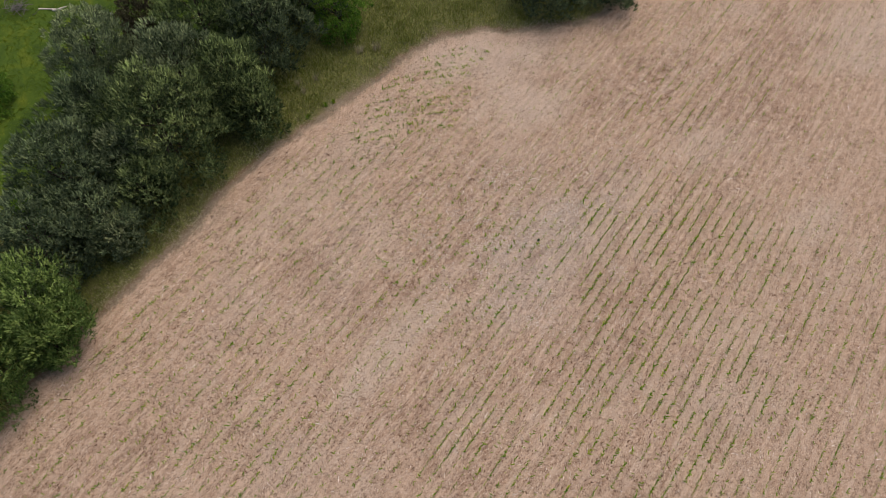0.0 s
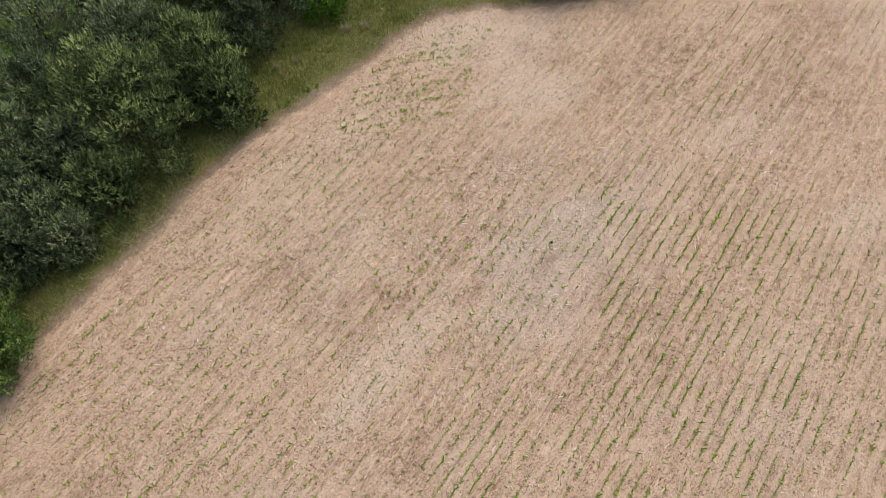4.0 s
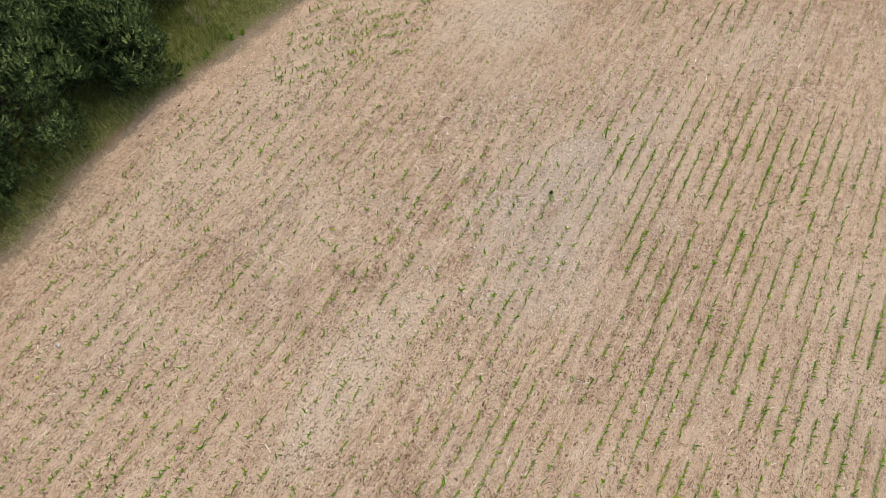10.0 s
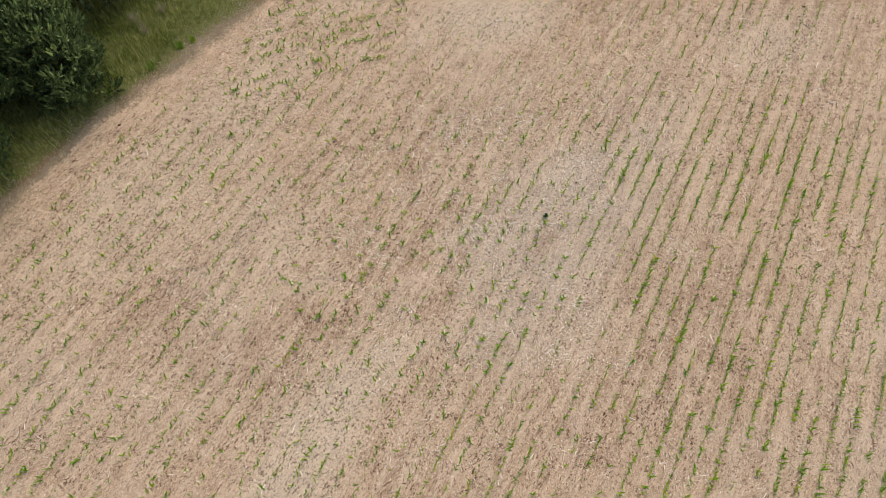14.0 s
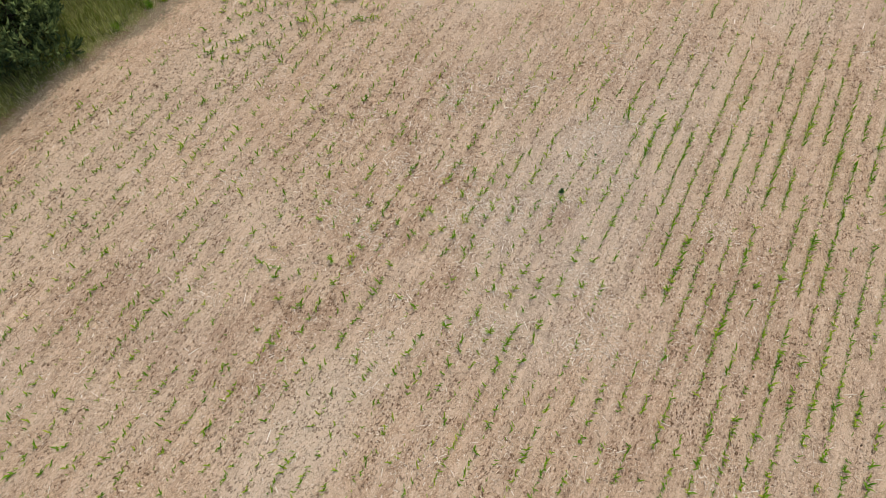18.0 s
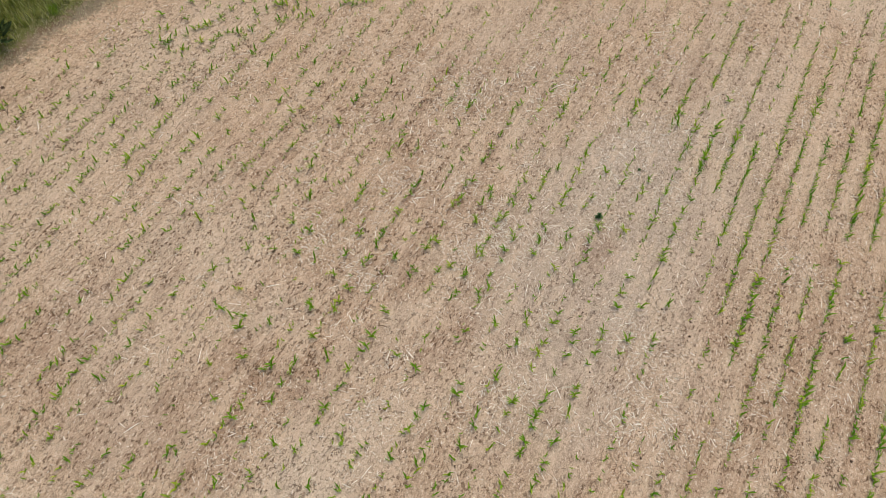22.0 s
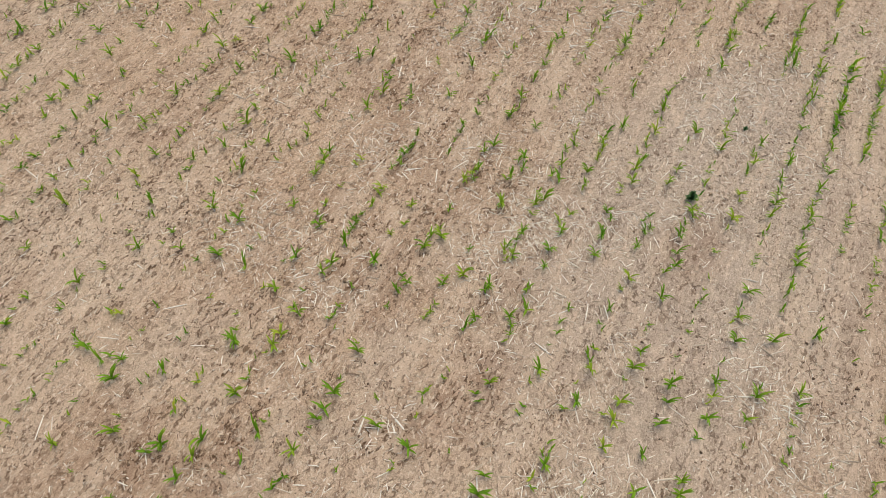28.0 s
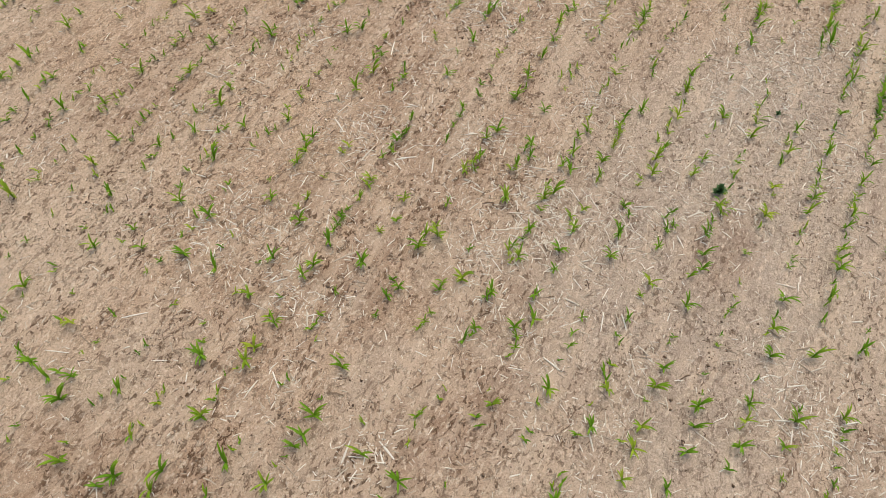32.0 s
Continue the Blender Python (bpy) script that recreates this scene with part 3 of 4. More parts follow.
# ---- grass ----
def blades(count, box, want, height, width, mat, name, label, seed, per=4, lean=0.6, category="grass"):
    """Tufts of bent blades wherever want(x, y) allows."""
    r = np.random.default_rng(seed)
    x, y = r.uniform(box[0], box[1], count), r.uniform(box[2], box[3], count)
    keep = r.uniform(0, 1, count) < want(x, y)
    x, y = np.repeat(x[keep], per), np.repeat(y[keep], per)
    n = len(x)
    x, y = x + r.normal(0, 0.07, n), y + r.normal(0, 0.07, n)
    z = ground_z(x, y) - 0.01
    tall = height * r.uniform(0.5, 1.2, n) * (0.75 + 0.4 * vnoise(x, y, 1.7, seed))
    template = np.array([(-0.5, 0, 0), (0.5, 0, 0), (0.35, 0.22, 0.6), (-0.35, 0.22, 0.6), (0.0, 0.62, 1.0)], float)
    a, b = r.uniform(0, math.tau, n), lean * r.uniform(0.4, 1.3, n)
    c, s = np.cos(a)[:, None], np.sin(a)[:, None]
    px, py, pz = template[:, 0][None] * width, template[:, 1][None] * (tall * b)[:, None], template[:, 2][None] * tall[:, None]
    v = np.stack([x[:, None] + px * c - py * s, y[:, None] + px * s + py * c, z[:, None] + pz], 2).reshape(-1, 3)
    f = np.array([(0, 1, 2), (0, 2, 3), (3, 2, 4)])[None] + (np.arange(n) * 5)[:, None, None]
    return tagged(new(name, mesh_of(name, v, f.reshape(-1, 3), mat, True)), label, category, kind="stuff")


def verge_want(x, y):
    f = field_in(x, y)
    return smooth(-0.8, -2.0, f) * smooth(-16, -9, f) * (0.65 + 0.35 * vnoise(x, y, 1.1, 88))


def meadow_want(x, y):
    return smooth(-10, -13, field_in(x, y))


def litter_want(x, y):
    f = field_in(x, y)
    return smooth(0.9, -0.5, f) * smooth(-2.8, -0.9, f) * (0.55 + 0.45 * vnoise(x, y, 0.9, 89))


blades(170000, (-42, 10, -24, 34), verge_want, 0.46, 0.030, TURF, "verge_grass", "rough olive grass along the field's edge", 81)
blades(8000, (-60, -36, -14, 28), meadow_want, 0.13, 0.090, MEADOW, "meadow_grass", "lush bright green meadow behind the pines", 82)
blades(420000, (-40, 10, -30, 36), litter_want, 0.12, 0.022, DRY, "dry_litter", "bleached dry grass litter along the field's edge", 83, 3, 1.6)


def grass_tuft(x, y, tall, mat, label, seed):
    """One clump of many arching blades."""
    r = np.random.default_rng(seed)
    n = 150
    a, out = r.uniform(0, math.tau, n), np.abs(r.normal(0, 0.28, n))
    v, f = [], []
    for k in range(n):
        h, w = tall * r.uniform(0.5, 1.1), 0.006
        ca, sa = math.cos(a[k]), math.sin(a[k])
        foot = np.array([ca, sa, 0]) * 0.22 * r.uniform()
        b = len(v)
        for t, wide in ((0, 1.0), (0.6, 0.8), (1.0, 0.1)):
            mid = foot + np.array([ca * out[k] * t * t * h, sa * out[k] * t * t * h, h * t * (1 - 0.25 * t * out[k])])
            side = np.array([-sa, ca, 0]) * w * wide
            v += [mid - side, mid + side]
        f += [(b, b + 1, b + 3, b + 2), (b + 2, b + 3, b + 5, b + 4)]
    ob = new("grass_tuft", mesh_of("grass_tuft", np.array(v), np.array(f), mat, True))
    ob.location = (x, y, float(ground_z(x, y)) - 0.01)
    return tagged(ob, label, "grass tuft", "pale tufts on the verge")


for k, (tx, ty, th) in enumerate([(-18.9, 16.1, 0.95), (-18.6, 16.4, 0.85), (-17.5, 16.8, 0.95), (-17.2, 17.1, 0.8), (-22.9, 11.0, 0.8), (-22.2, 10.4, 0.7), (-21.6, 12.0, 0.7)]):
    grass_tuft(tx, ty, th, DRY, "tall pale dry grass tuft on the verge", 300 + k)
for k, (tx, ty, th) in enumerate([(-19.9, 9.3, 0.45), (-19.4, 9.9, 0.40), (-22.6, 5.6, 0.35), (-21.0, 7.6, 0.4)]):
    grass_tuft(tx, ty, th, MAIZE, "fresh green grass tuft on the verge", 320 + k)


# ---- maize ----
def maize_leaf(length, width, rise, segments):
    """A keeled leaf that rises and bends over, along +x."""
    v, f = [], []
    for k in range(segments + 1):
        t = k / segments
        w = width * (0.45 + 1.6 * t) * (1 - t) ** 0.75 if t < 1 else 0.0
        z = length * rise * (1.25 * t - 0.55 * t * t)
        x = length * (0.35 * t + 0.45 * t * t)
        v += [(x, -w / 2, z + w * 0.3), (x, 0, z), (x, w / 2, z + w * 0.3)]
    for k in range(segments):
        a = 3 * k
        f += [(a, a + 1, a + 4, a + 3), (a + 1, a + 2, a + 5, a + 4)]
    return np.array(v), np.array(f)


def in_view(x, y):
    """The stretch of field and verge that the flight looks over."""
    return (y > -29 + 0.22 * (x + 30)) & (y < 19 + 0.27 * (x + 53)) & (x < 33)


def maize_places():
    """Plants along the rows, in runs with gaps between them; denser towards the east."""
    r = np.random.default_rng(11)
    out = []
    for k in range(-75, 80):
        s0 = row_line(k)
        a = np.arange(-45, 58, 0.15)
        a = a + r.uniform(-0.05, 0.05, len(a))
        s = s0 + r.normal(0, 0.022 if k > 0 else 0.055, len(a))
        x, y = a * ROW_A[0] + s * ROW_S[0], a * ROW_A[1] + s * ROW_S[1]
        east = smooth(-1.0, 1.6, s - 2.2 + 0.41 * np.clip(y, -20, 6))
        run = 0.5 + 0.5 * vnoise(a, np.full_like(a, s0 * 7.3), 1.5, 71)
        stand = 0.5 + 0.5 * fbm(x, y, 5.0, 72)
        p = np.where(run > 0.48, 0.84, 0.42) * (0.55 + 0.6 * stand) * (1 - east) + east * np.where(run > 0.42, 1.0, 0.28) * (0.65 + 0.6 * stand) * (1 - 0.30 * smooth(12, 22, x)) * (1 - 0.20 * smooth(4, 12, y))
        f = field_in(x, y)
        keep = (r.uniform(0, 1, len(a)) < p) & (f > 1.0) & in_view(x, y)
        size = (0.47 + 0.80 * r.uniform(0, 1, len(a)) ** 1.5) * (0.80 + 0.40 * stand) * (0.88 + 0.18 * east) * (1 - 0.20 * smooth(12, 24, x)) * (1 - 0.22 * smooth(3, 10, y))
        head = (x > -18) & (x < -2) & (y - 6 > 0.62 * (x + 16))
        keep &= ~(head & (r.uniform(0, 1, len(a)) < 0.5))
        out.append(np.stack([x, y, size], 1)[keep])
    for k in range(15):                                    # the headland's rows bend along the north-west edge
        u = np.arange(0, 20, 0.14)
        u = u + r.uniform(-0.05, 0.05, len(u))
        x = u - 17
        y = 5.3 + 0.89 * k + 0.70 * u - 0.019 * u * u + r.normal(0, 0.13, len(u))
        run = 0.5 + 0.5 * vnoise(x, y * 3, 1.3, 75)
        west = smooth(-3, -10, x)
        keep = (r.uniform(0, 1, len(u)) < np.where(run > 0.48, 0.68, 0.18) * (0.25 + 0.75 * west)) & (field_in(x, y) > 0.9) & (u < 8.5 + 0.15 * k) & (k < 12)
        out.append(np.stack([x, y, r.uniform(0.8, 1.35, len(u))], 1)[keep])
    return np.concatenate(out)


STURDY = []


def stand_row(row, plants):
    """The sturdy plants of one row: metres along it, metres off its line."""
    r = np.random.default_rng(900 + row)
    for a, off in plants:
        s = row_line(row) + off
        STURDY.append((a * ROW_A[0] + s * ROW_S[0], a * ROW_A[1] + s * ROW_S[1], 0.64 + 0.32 * r.uniform()))


stand_row(-18, [(-2.71, 0.07)])
stand_row(-16, [(-4.49, -0.00)])
stand_row(-15, [(-6.51, -0.12), (-3.98, -0.16), (-2.97, -0.07), (-1.18, -0.09)])
stand_row(-14, [(-5.24, -0.10), (-4.59, -0.12), (-2.49, -0.00), (-1.60, -0.06)])
stand_row(-13, [(-7.79, -0.15), (-6.63, 0.35), (-5.61, -0.15), (-4.30, -0.11), (-3.68, 0.28), (-2.92, 0.32), (-2.45, 0.23), (-0.79, 0.08)])
stand_row(-12, [(-8.76, 0.17), (-7.93, 0.24), (-6.25, 0.32), (-5.14, 0.29), (-4.04, 0.23), (-3.11, 0.24)])
stand_row(-11, [(-10.39, 0.15), (-9.01, 0.22), (-8.84, -0.19), (-8.64, 0.12), (-6.01, 0.29), (-5.14, 0.18), (-2.56, 0.16), (0.10, -0.10), (0.33, 0.12)])
stand_row(-10, [(-11.17, 0.13), (-9.74, 0.12), (-8.46, 0.15), (-5.98, 0.16), (-4.29, 0.17), (-3.35, 0.11), (-3.05, 0.11), (-2.69, 0.04), (-1.20, 0.13), (-0.62, 0.20), (-0.12, 0.11)])
stand_row(-9, [(-11.36, 0.16), (-10.97, 0.19), (-9.77, 0.08), (-9.54, 0.21), (-7.40, 0.17), (-6.11, 0.20), (-5.32, 0.14), (-4.45, 0.13)])
stand_row(-8, [(-11.71, 0.10), (-10.45, 0.06), (-9.88, 0.03), (-9.46, 0.04), (-9.15, 0.00), (-8.20, 0.01), (-7.14, 0.10), (-6.87, 0.08), (-6.34, 0.11), (-5.10, 0.08), (-4.58, 0.07), (0.09, 0.06), (1.24, 0.09)])
stand_row(-7, [(-11.41, 0.06), (-8.61, 0.02), (-4.66, 0.04)])
stand_row(-6, [(-11.30, -0.10), (-10.33, 0.01), (-9.88, -0.03), (-8.59, -0.04), (-7.92, 0.01), (-7.71, 0.03), (-7.37, 0.02), (-6.47, -0.02), (-5.02, -0.01), (-3.88, -0.02), (-3.50, 0.18), (-1.69, 0.01), (-0.77, 0.08), (0.85, 0.03), (1.53, 0.06), (2.12, 0.08), (2.66, -0.02)])
stand_row(-5, [(-10.48, 0.16), (-7.53, 0.22), (-4.08, 0.20), (-2.17, 0.15), (-1.07, 0.16)])
stand_row(-4, [(-7.63, 0.15), (-3.21, 0.13), (-1.60, 0.13), (-0.95, 0.21), (-0.54, 0.10), (0.13, 0.14), (1.86, 0.09), (3.39, 0.05), (3.80, 0.04)])
stand_row(-3, [(-9.29, 0.07), (-8.89, 0.10), (-8.53, 0.15), (-5.88, 0.11), (-4.20, 0.10), (1.16, 0.15)])
stand_row(-2, [(-7.76, 0.02), (-7.42, -0.01), (-5.23, 0.05), (-1.89, 0.02), (-0.23, 0.11), (0.13, 0.05), (1.39, 0.10), (2.15, 0.04), (2.68, -0.01)])
stand_row(-1, [(-9.05, 0.04), (-8.36, 0.13), (-7.98, 0.04), (-6.78, 0.06), (-5.47, 0.12), (-4.77, 0.14), (-2.56, 0.10), (0.60, 0.12), (1.86, 0.16), (4.25, 0.11), (4.87, 0.13), (5.49, 0.10)])
stand_row(0, [(-8.72, 0.01), (-7.59, 0.01), (-7.20, 0.02), (-6.01, 0.08), (-5.49, 0.07), (-5.08, 0.07), (-4.35, 0.05), (-3.96, 0.07), (-2.67, 0.05), (1.64, 0.05), (2.06, 0.05)])
stand_row(1, [(-8.44, 0.07), (-8.08, 0.05), (-7.60, 0.08), (-7.34, 0.01), (-7.11, 0.01), (-6.80, 0.02), (-6.48, 0.07), (-5.81, -0.01), (-5.13, 0.08), (-4.67, 0.08), (-4.34, 0.02), (-0.12, 0.05), (0.61, 0.02), (1.58, 0.07), (2.25, 0.08), (5.15, 0.16), (5.76, 0.15)])
stand_row(2, [(-8.34, 0.02), (-7.70, 0.03), (-6.77, 0.07), (-6.16, 0.02), (-5.93, -0.02), (-4.64, 0.06), (-4.19, 0.03), (-3.90, -0.00), (-2.89, 0.11), (-2.35, 0.03), (-1.72, 0.05), (0.35, -0.00), (0.73, 0.02), (1.47, -0.03), (1.98, 0.02), (3.18, 0.06), (4.28, 0.08), (5.24, 0.08), (6.52, 0.15)])
stand_row(3, [(-4.30, -0.05), (-3.80, 0.01), (-2.54, 0.01), (-1.27, 0.02), (-0.61, 0.04), (-0.16, -0.00), (0.40, -0.01), (0.71, 0.03), (1.54, 0.03), (2.15, 0.14), (2.92, 0.06)])
stand_row(4, [(-3.38, -0.05), (-2.04, -0.03)])
STURDY = np.array(STURDY)


def thin_out(places):
    """Between the sturdy plants of the middle of the field only small late seedlings come up."""
    r = np.random.default_rng(13)
    gap = np.full(len(places), 9.0)
    for x, y, _ in STURDY:
        gap = np.minimum(gap, np.hypot(places[:, 0] - x, places[:, 1] - y))
    mid = (places[:, 0] > -13.2) & (places[:, 0] < 3.6) & (places[:, 1] > -8.3) & (places[:, 1] < 4.6 + 0.06 * places[:, 0])
    keep = ~mid | ((r.uniform(0, 1, len(places)) < 0.72) & (gap > 0.16))
    places[:, 2] = np.where(mid, np.minimum(places[:, 2], 0.46 + 0.36 * r.uniform(0, 1, len(places))), places[:, 2])
    return places[keep & (gap > 0.10)]


ALL_MAIZE = thin_out(maize_places())
order = np.argsort(np.hypot((ALL_MAIZE[:, 0] + 4.2) / 1.5, ALL_MAIZE[:, 1] + 0.8))
spare = 300 - len(STURDY)
NEAR_MAIZE, FAR_MAIZE = np.concatenate([STURDY, ALL_MAIZE[order[:spare]]]), ALL_MAIZE[order[spare:]]


def maize_prototype(seed):
    r = np.random.default_rng(seed)
    root = new("maize_plant")
    tagged(root, "young green maize seedling in sandy soil", "maize plant", "maize seedlings in rows")
    side = r.uniform(0, math.tau)
    count = int(r.integers(8, 12))
    for k in range(count):
        l = (0.19 + 0.17 * (k / count)) * r.uniform(0.75, 1.2)
        me = mesh_of("leaf", *maize_leaf(l, 0.054 * r.uniform(0.8, 1.2), r.uniform(0.45, 1.15) * (0.7 + 0.7 * k / count), 5), MAIZE)
        part("leaf", me, root, m=pose(0, 0, 0.010 + 0.014 * k, 0, 0, math.degrees(side + math.pi * k + r.uniform(-0.9, 0.9))))
    st = mesh_of("stem", *tube([(0, 0, -0.03), (0, 0, 0.04), (0.004, 0, 0.09)], [0.010, 0.009, 0.005], 6), MAIZE)
    part("stem", st, root)
    return root


protos = [maize_prototype(100 + k) for k in range(10)]
for k, (x, y, s) in enumerate(NEAR_MAIZE):
    m = pose(x, y, float(ground_z(x, y)), 0, 0, float(rng.uniform(0, 360))) @ Matrix.Scale(float(s), 4)
    if k < len(protos):
        protos[k].matrix_basis = m
    else:
        copy_thing(protos[k % len(protos)], m).scale = (s, s, s)


def far_maize():
    r = np.random.default_rng(12)
    v0, f0, base = [], [], 0
    z = ground_z(FAR_MAIZE[:, 0], FAR_MAIZE[:, 1])
    P = np.stack([FAR_MAIZE[:, 0], FAR_MAIZE[:, 1], z], 1)
    side = r.uniform(0, math.tau, len(P))
    for k in range(5):
        tmpl, faces = maize_leaf(0.13 + 0.030 * k, 0.064, 0.34 + 0.16 * k, 2)
        spin = side + math.pi * k + r.uniform(-0.6, 0.6, len(P))
        v, f = spread(tmpl, faces, P + [0, 0, 0.012 + 0.012 * k], flat_frames(spin), FAR_MAIZE[:, 2] * r.uniform(0.75, 1.2, len(P)))
        v0.append(v)
        f0.append(f + base)
        base += len(v)
    me = mesh_of("maize_rows", np.concatenate(v0), np.concatenate(f0), MAIZE)
    tagged(new("maize_rows", me), "rows of young green maize across the field", "maize", kind="stuff")


far_maize()


# ---- stalk litter, clods ----
LITTER_HEAPS = [  # x, y, spread
    (-4.5, -1.7, 0.40), (-3.4, -1.1, 0.55), (-7.9, -2.6, 0.35), (-7.0, 0.9, 0.5), (-0.1, 0.1, 0.6), (0.9, -4.3, 0.45), (1.5, -5.1, 0.5),
    (-4.5, 0.8, 0.4), (1.8, 4.0, 0.6), (-7.3, -3.0, 0.35), (-2.2, 2.1, 0.4), (-6.2, -5.5, 0.3), (-1.8, -0.9, 0.4), (3.1, 4.0, 0.5),
    (1.0, -6.3, 0.5), (-6.8, -7.3, 0.4), (0.4, -7.1, 0.4), (-4.6, 5.3, 0.9), (-9.3, -1.6, 0.7), (2.4, 1.2, 0.5), (-2.6, -6.4, 0.4)]


def litter_density(x, y):
    f = field_in(x, y)
    clump = smooth(-0.10, 0.62, fbm(x, y, 1.3, 91)) ** 1.3
    middle = np.exp(-(((x - 1.5) / 7) ** 2 + ((y + 1) / 9) ** 2))
    heap = sum(np.exp(-(((x - a) ** 2 + (y - b) ** 2) / (2 * c * c))) for a, b, c in LITTER_HEAPS)
    return smooth(0.2, 1.0, f) * np.clip((0.09 + 0.58 * clump) * (0.45 + 0.65 * middle) + 0.75 * heap, 0, 1)


def outer(x, y):
    return (np.maximum(np.abs(x + 5) / 14, np.abs(y) / 12) > 1) & in_view(x, y)


def scatter(count, box, density, seed):
    r = np.random.default_rng(seed)
    x, y = r.uniform(box[0], box[1], count), r.uniform(box[2], box[3], count)
    keep = r.uniform(0, 1, count) < density(x, y)
    return r, x[keep], y[keep]


def stalk_template(bend):
    """A split piece of dry maize stalk of unit length along x: five-sided, bent, with a knot."""
    ang = np.arange(5) / 5 * math.tau
    v, f = [], []
    for t, wide, z in ((-0.5, 0.8, 0.0), (-0.12, 1.0, bend), (0.0, 1.25, bend), (0.5, 0.85, -bend)):
        for a in ang:
            v.append((t, math.cos(a) * wide, math.sin(a) * wide * 0.7 + z))
    for k in range(3):
        for b in range(5):
            c = (b + 1) % 5
            f.append((k * 5 + b, k * 5 + c, k * 5 + 5 + c, k * 5 + 5 + b))
    f += [(0, 4, 3, 2), (0, 2, 1, 0), (15, 16, 17, 18), (15, 18, 19, 15)]
    return np.array(v), np.array(f[:15])


def stalk_arrays(r, x, y, length, thick, shape=None):
    tmpl, faces = shape or stalk_template(0.5)
    n = len(x)
    spin, tip = r.uniform(0, math.tau, n), r.normal(0, 0.06, n)
    c, s = np.cos(spin)[:, None], np.sin(spin)[:, None]
    lx = tmpl[:, 0][None] * length[:, None]
    ly, lz = tmpl[:, 1][None] * thick[:, None], tmpl[:, 2][None] * thick[:, None]
    ends = ground_z(x, y)
    v = np.stack([x[:, None] + lx * c - ly * s, y[:, None] + lx * s + ly * c, (ends + thick * 0.45)[:, None] + lz + lx * tip[:, None]], 2)
    f = faces[None] + (np.arange(n) * len(tmpl))[:, None, None]
    return v.reshape(-1, 3), f.reshape(-1, 4)


def build_litter():
    r, x, y = scatter(140000, (-19, 9, -12, 12), litter_density, 92)
    length = np.clip(r.lognormal(-2.70, 0.70, len(x)), 0.020, 0.45)
    thick = r.uniform(0.0052, 0.0108, len(x)) * (0.75 + length * 1.6)
    near = np.hypot((x + 3.5) / 1.5, y + 0.8)
    big = np.where(length > 0.10)[0]
    chosen = big[np.argsort(near[big])[:280]]
    rest = np.ones(len(x), bool)
    rest[chosen] = False
    prism = (np.array([(t, w, h) for t in (-0.5, 0.5) for w, h in ((-1, 0), (1, 0), (0, 0.9))], float), np.array([(0, 1, 4, 3), (1, 2, 5, 4), (2, 0, 3, 5)]))
    long = rest & (length > 0.09)
    short = rest & ~long
    v0, f0 = stalk_arrays(r, x[long], y[long], length[long], thick[long])
    v1, f1 = stalk_arrays(r, x[short], y[short], length[short], thick[short], prism)
    v1, f1 = np.concatenate([v0, v1]), np.concatenate([f0, f1 + len(v0)])
    r2, x2, y2 = scatter(160000, (-34, 32, -30, 40), lambda a, b: 0.8 * litter_density(a, b) * outer(a, b), 93)
    l2 = np.clip(r2.lognormal(-2.2, 0.5, len(x2)), 0.05, 0.5)
    v2, f2 = stalk_arrays(r2, x2, y2, l2, 0.010 + l2 * 0.022, prism)
    me = mesh_of("stalk_litter", np.concatenate([v1, v2]), np.concatenate([f1, f2 + len(v1)]), STRAW, True)
    tagged(new("stalk_litter", me), "bleached bits of last year's maize stalks on the soil", "stalk litter", kind="stuff")
    made = []
    for k in range(8):
        tmpl, faces = stalk_template((0.2, 0.5, 0.9, -0.4)[k % 4])
        l, th = 0.10 + 0.035 * k, 0.0078 + 0.0006 * k
        made.append((l, mesh_of("stalk_piece", tmpl * [l, th, th], faces, STRAW, True)))
    for k in chosen:
        l, me = min(made, key=lambda p: abs(p[0] - length[k]))
        ob = new("stalk_piece", me)
        ob.matrix_basis = pose(x[k], y[k], float(ground_z(x[k], y[k])) + 0.006, 0, float(r.normal(0, 3)), float(r.uniform(0, 360)))
        tagged(ob, "bleached piece of dry maize stalk lying on soil", "stalk piece", "stalk pieces on the soil")


build_litter()


def clod_density(x, y):
    return smooth(0.0, 0.6, field_in(x, y)) * (0.10 + 0.90 * smooth(-0.05, 0.6, fbm(x, y, 1.0, 95)))


def build_clods():
    ico = [(0, 0, 1), (0.9, 0, 0.1), (0.28, 0.86, 0.2), (-0.73, 0.53, 0.05), (-0.73, -0.53, 0.2), (0.28, -0.86, 0.1), (0.1, 0.1, -0.6)]
    faces = np.array([(0, 1, 2), (0, 2, 3), (0, 3, 4), (0, 4, 5), (0, 5, 1), (6, 2, 1), (6, 3, 2), (6, 4, 3), (6, 5, 4), (6, 1, 5)])
    vs, fs, base = [], [], 0
    for box, count, size, seed in (((-19, 9, -12, 12), 52000, 0.012, 96), ((-34, 32, -30, 40), 34000, 0.019, 97)):
        far = seed == 97
        r, x, y = scatter(count, box, lambda a, b: clod_density(a, b) * (outer(a, b) if far else 1), seed)
        n = len(x)
        big = size * r.lognormal(0, 0.45, n)
        v, f = spread(np.array(ico) * [1.1, 0.9, 0.6], faces, np.stack([x, y, ground_z(x, y) + big * 0.15], 1), flat_frames(r.uniform(0, math.tau, n)), big)
        v += r.normal(0, 0.22, v.shape) * np.repeat(big, len(ico))[:, None]
        vs.append(v)
        fs.append(f + base)
        base += len(v)
    tagged(new("soil_clods", mesh_of("soil_clods", np.concatenate(vs), np.concatenate(fs), CLOD)), "brown crumbly clods on sandy soil", "soil", kind="stuff")


build_clods()


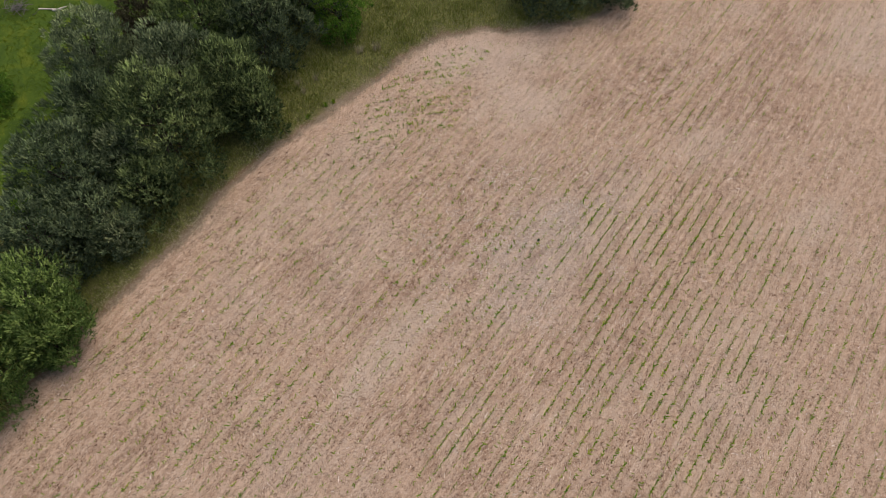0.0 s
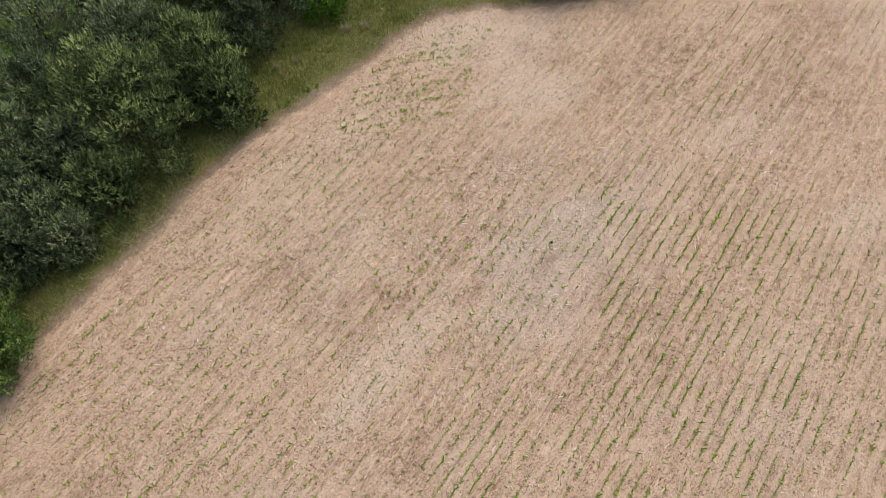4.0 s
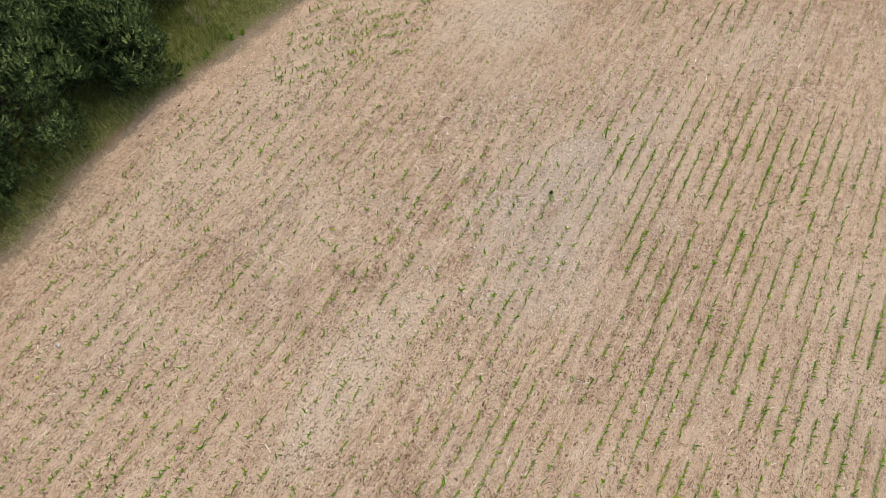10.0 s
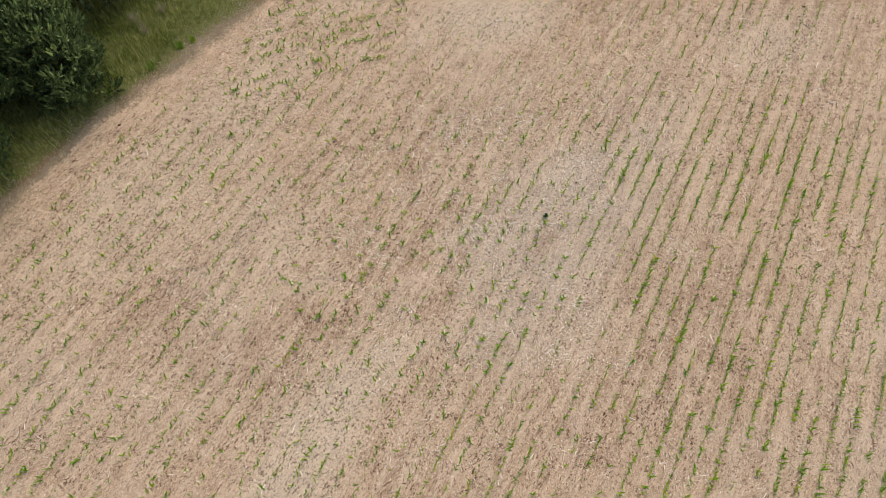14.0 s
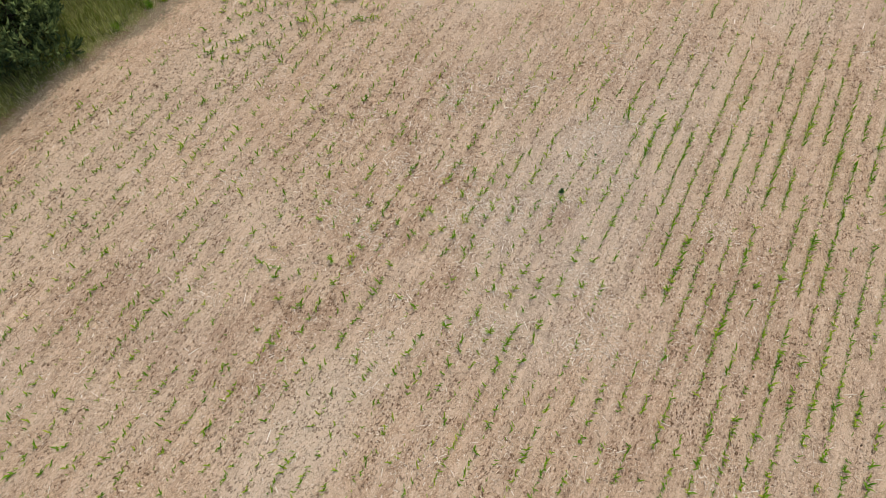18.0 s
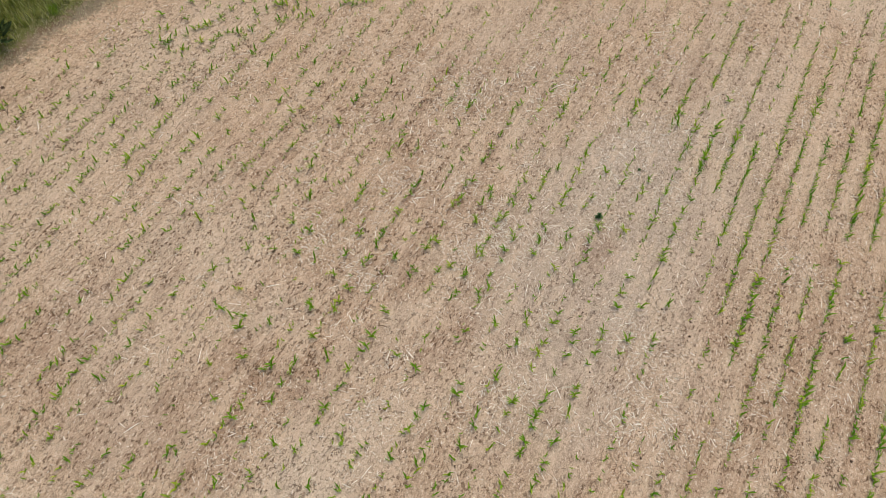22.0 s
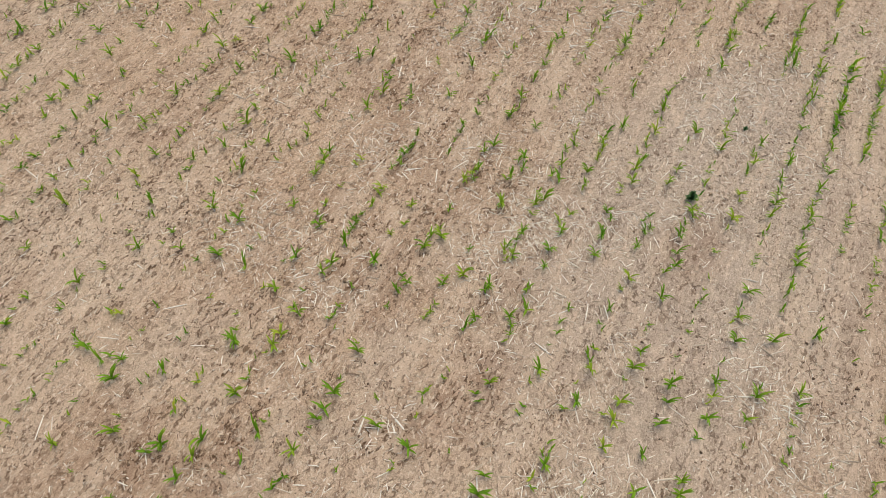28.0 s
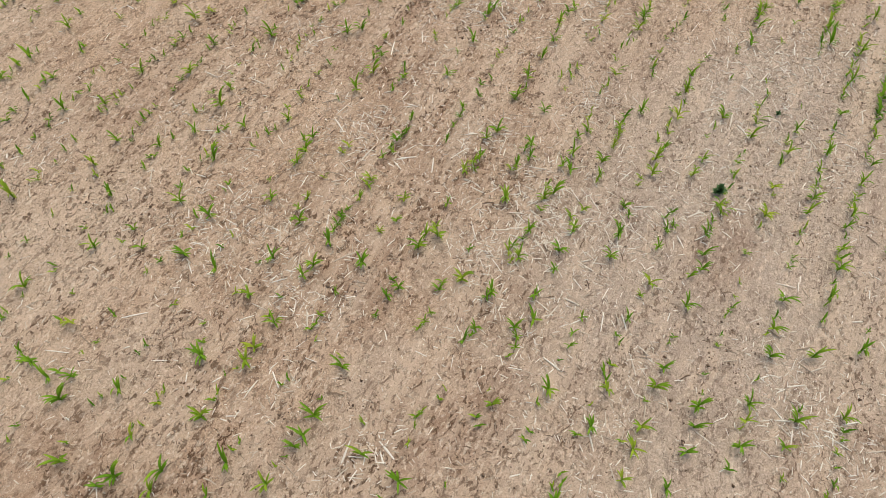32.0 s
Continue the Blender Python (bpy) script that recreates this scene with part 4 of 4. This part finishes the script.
def build_scraps():
    """Curled scraps of dead leaf, a folded pair of faces each."""
    tmpl = np.array([(-0.9, -0.05, 0.02), (-0.9, 0.06, 0.07), (0.05, 0.02, 0.10), (0.05, 0.20, 0.18), (0.9, -0.08, 0.0), (0.9, 0.05, 0.05)])
    faces = np.array([(0, 2, 3, 1), (2, 4, 5, 3)])
    vs, fs, base = [], [], 0
    for box, count, size, seed in (((-19, 9, -12, 12), 55000, 0.038, 98), ((-34, 32, -30, 40), 80000, 0.085, 99)):
        far = seed == 99
        r, x, y = scatter(count, box, lambda a, b: np.maximum(litter_density(a, b), 0.7 * clod_density(a, b)) * (outer(a, b) if far else 1), seed)
        n = len(x)
        v, f = spread(tmpl, faces, np.stack([x, y, ground_z(x, y) + 0.004], 1), flat_frames(r.uniform(0, math.tau, n)), size * r.lognormal(0, 0.4, n))
        vs.append(v)
        fs.append(f + base)
        base += len(v)
    tagged(new("leaf_scraps", mesh_of("leaf_scraps", np.concatenate(vs), np.concatenate(fs), DRY_LEAF, True)),
           "brown and bleached scraps of dead maize leaf on soil", "leaf litter", kind="stuff")


build_scraps()


# ---- single things in the field ----
def rosette(x, y, radius, mat, name, label, seed, leaves=34):
    """A low bushy weed: a mound of small lobed leaves on short stems."""
    r = np.random.default_rng(seed)
    root = new(name)
    root.location = (x, y, float(ground_z(x, y)))
    tagged(root, label, "weed")
    for k in range(leaves):
        a, el = k * 2.39996, r.uniform(0.1, 1.4)
        l = radius * r.uniform(0.6, 1.1)
        v, f = maize_leaf(l, radius * 0.42, 0.2 + 0.5 * r.uniform(), 4)
        part("leaf", mesh_of("leaf", v, f, mat), root, m=pose(0, 0, 0.01 + radius * 0.5 * el / 1.4, 0, -math.degrees(el) * 0.7, math.degrees(a)))
    part("stem", mesh_of("stem", *tube([(0, 0, -0.03), (0, 0, radius * 0.3), (0.01, 0, radius * 0.6)], [0.012, 0.01, 0.005], 6), mat), root)
    return root


rosette(0.0, 0.0, 0.20, WEED, "weed", "dark green bushy weed on bare soil", 401, 48)
rosette(1.5, 2.1, 0.10, WEED, "weed", "small dark green weed on bare soil", 402, 26)


def stone(x, y, size, seed):
    r = np.random.default_rng(seed)
    bm = bmesh.new()
    bmesh.ops.create_icosphere(bm, subdivisions=3, radius=1)
    for v in bm.verts:
        k = 1 + 0.22 * noise.noise(v.co * 1.3 + Vector((seed, 0, 0))) + 0.06 * noise.noise(v.co * 4)
        v.co = Vector((v.co.x * 1.25 * k, v.co.y * 0.9 * k, v.co.z * 0.62 * k)) * size
    for f in bm.faces:
        f.smooth = True
    me = bpy.data.meshes.new("stone")
    bm.to_mesh(me)
    bm.free()
    me.materials.append(STONE)
    ob = new("stone", me)
    ob.matrix_basis = pose(x, y, float(ground_z(x, y)) + size * 0.35, 0, 0, float(r.uniform(0, 360)))
    return tagged(ob, "pale rounded field stone half sunk in soil", "stone", "stones in the field")


stone(-22.9, -11.5, 0.09, 5)


# ---- things on the meadow behind the pines ----
def brushwood(x, y, seed):
    """A heap of bare grey twigs."""
    r = np.random.default_rng(seed)
    root = new("brushwood_heap")
    root.location = (x, y, float(ground_z(x, y)))
    tagged(root, "heap of bare grey brushwood on the meadow", "brushwood")
    for k in range(46):
        a, b = r.uniform(0, math.tau), r.uniform(-0.2, 0.9)
        l = r.uniform(0.7, 1.7)
        mid = np.array([r.normal(0, 0.55), r.normal(0, 0.4), 0.15 + abs(r.normal(0, 0.35))])
        way = np.array([math.cos(a) * math.cos(b), math.sin(a) * math.cos(b), abs(math.sin(b)) * 0.6])
        pts = [mid - way * l * 0.4, mid + r.normal(0, 0.05, 3), mid + way * l * 0.35 + r.normal(0, 0.06, 3), mid + way * l * 0.6 + r.normal(0, 0.10, 3)]
        pts = [np.maximum(p, [-9, -9, 0.0]) for p in pts]
        part("twig", mesh_of("twig", *tube(pts, [0.030, 0.024, 0.016, 0.006], 5), DEADWOOD), root)
    return root


brushwood(-50.6, 13.7, 501)


def log(x, y, length, turn, seed):
    r = np.random.default_rng(seed)
    pts = [(t * length, 0.06 * math.sin(3 * t + seed), 0.08 + 0.03 * math.sin(5 * t)) for t in np.linspace(-0.5, 0.5, 6)]
    ob = new("fallen_branch", mesh_of("fallen_branch", *tube(pts, np.linspace(0.09, 0.04, 6) * r.uniform(0.9, 1.1), 9), STRAW))
    ob.matrix_basis = pose(x, y, float(ground_z(x, y)), 0, 0, turn)
    return tagged(ob, "pale barkless fallen branch on the meadow grass", "branch", "branches on the meadow")


log(-48.0, 14.6, 2.2, 12, 3)
log(-47.2, 14.9, 1.3, 40, 4)
stone(-42.7, 14.9, 0.22, 9)
stone(-42.3, 15.3, 0.14, 10)
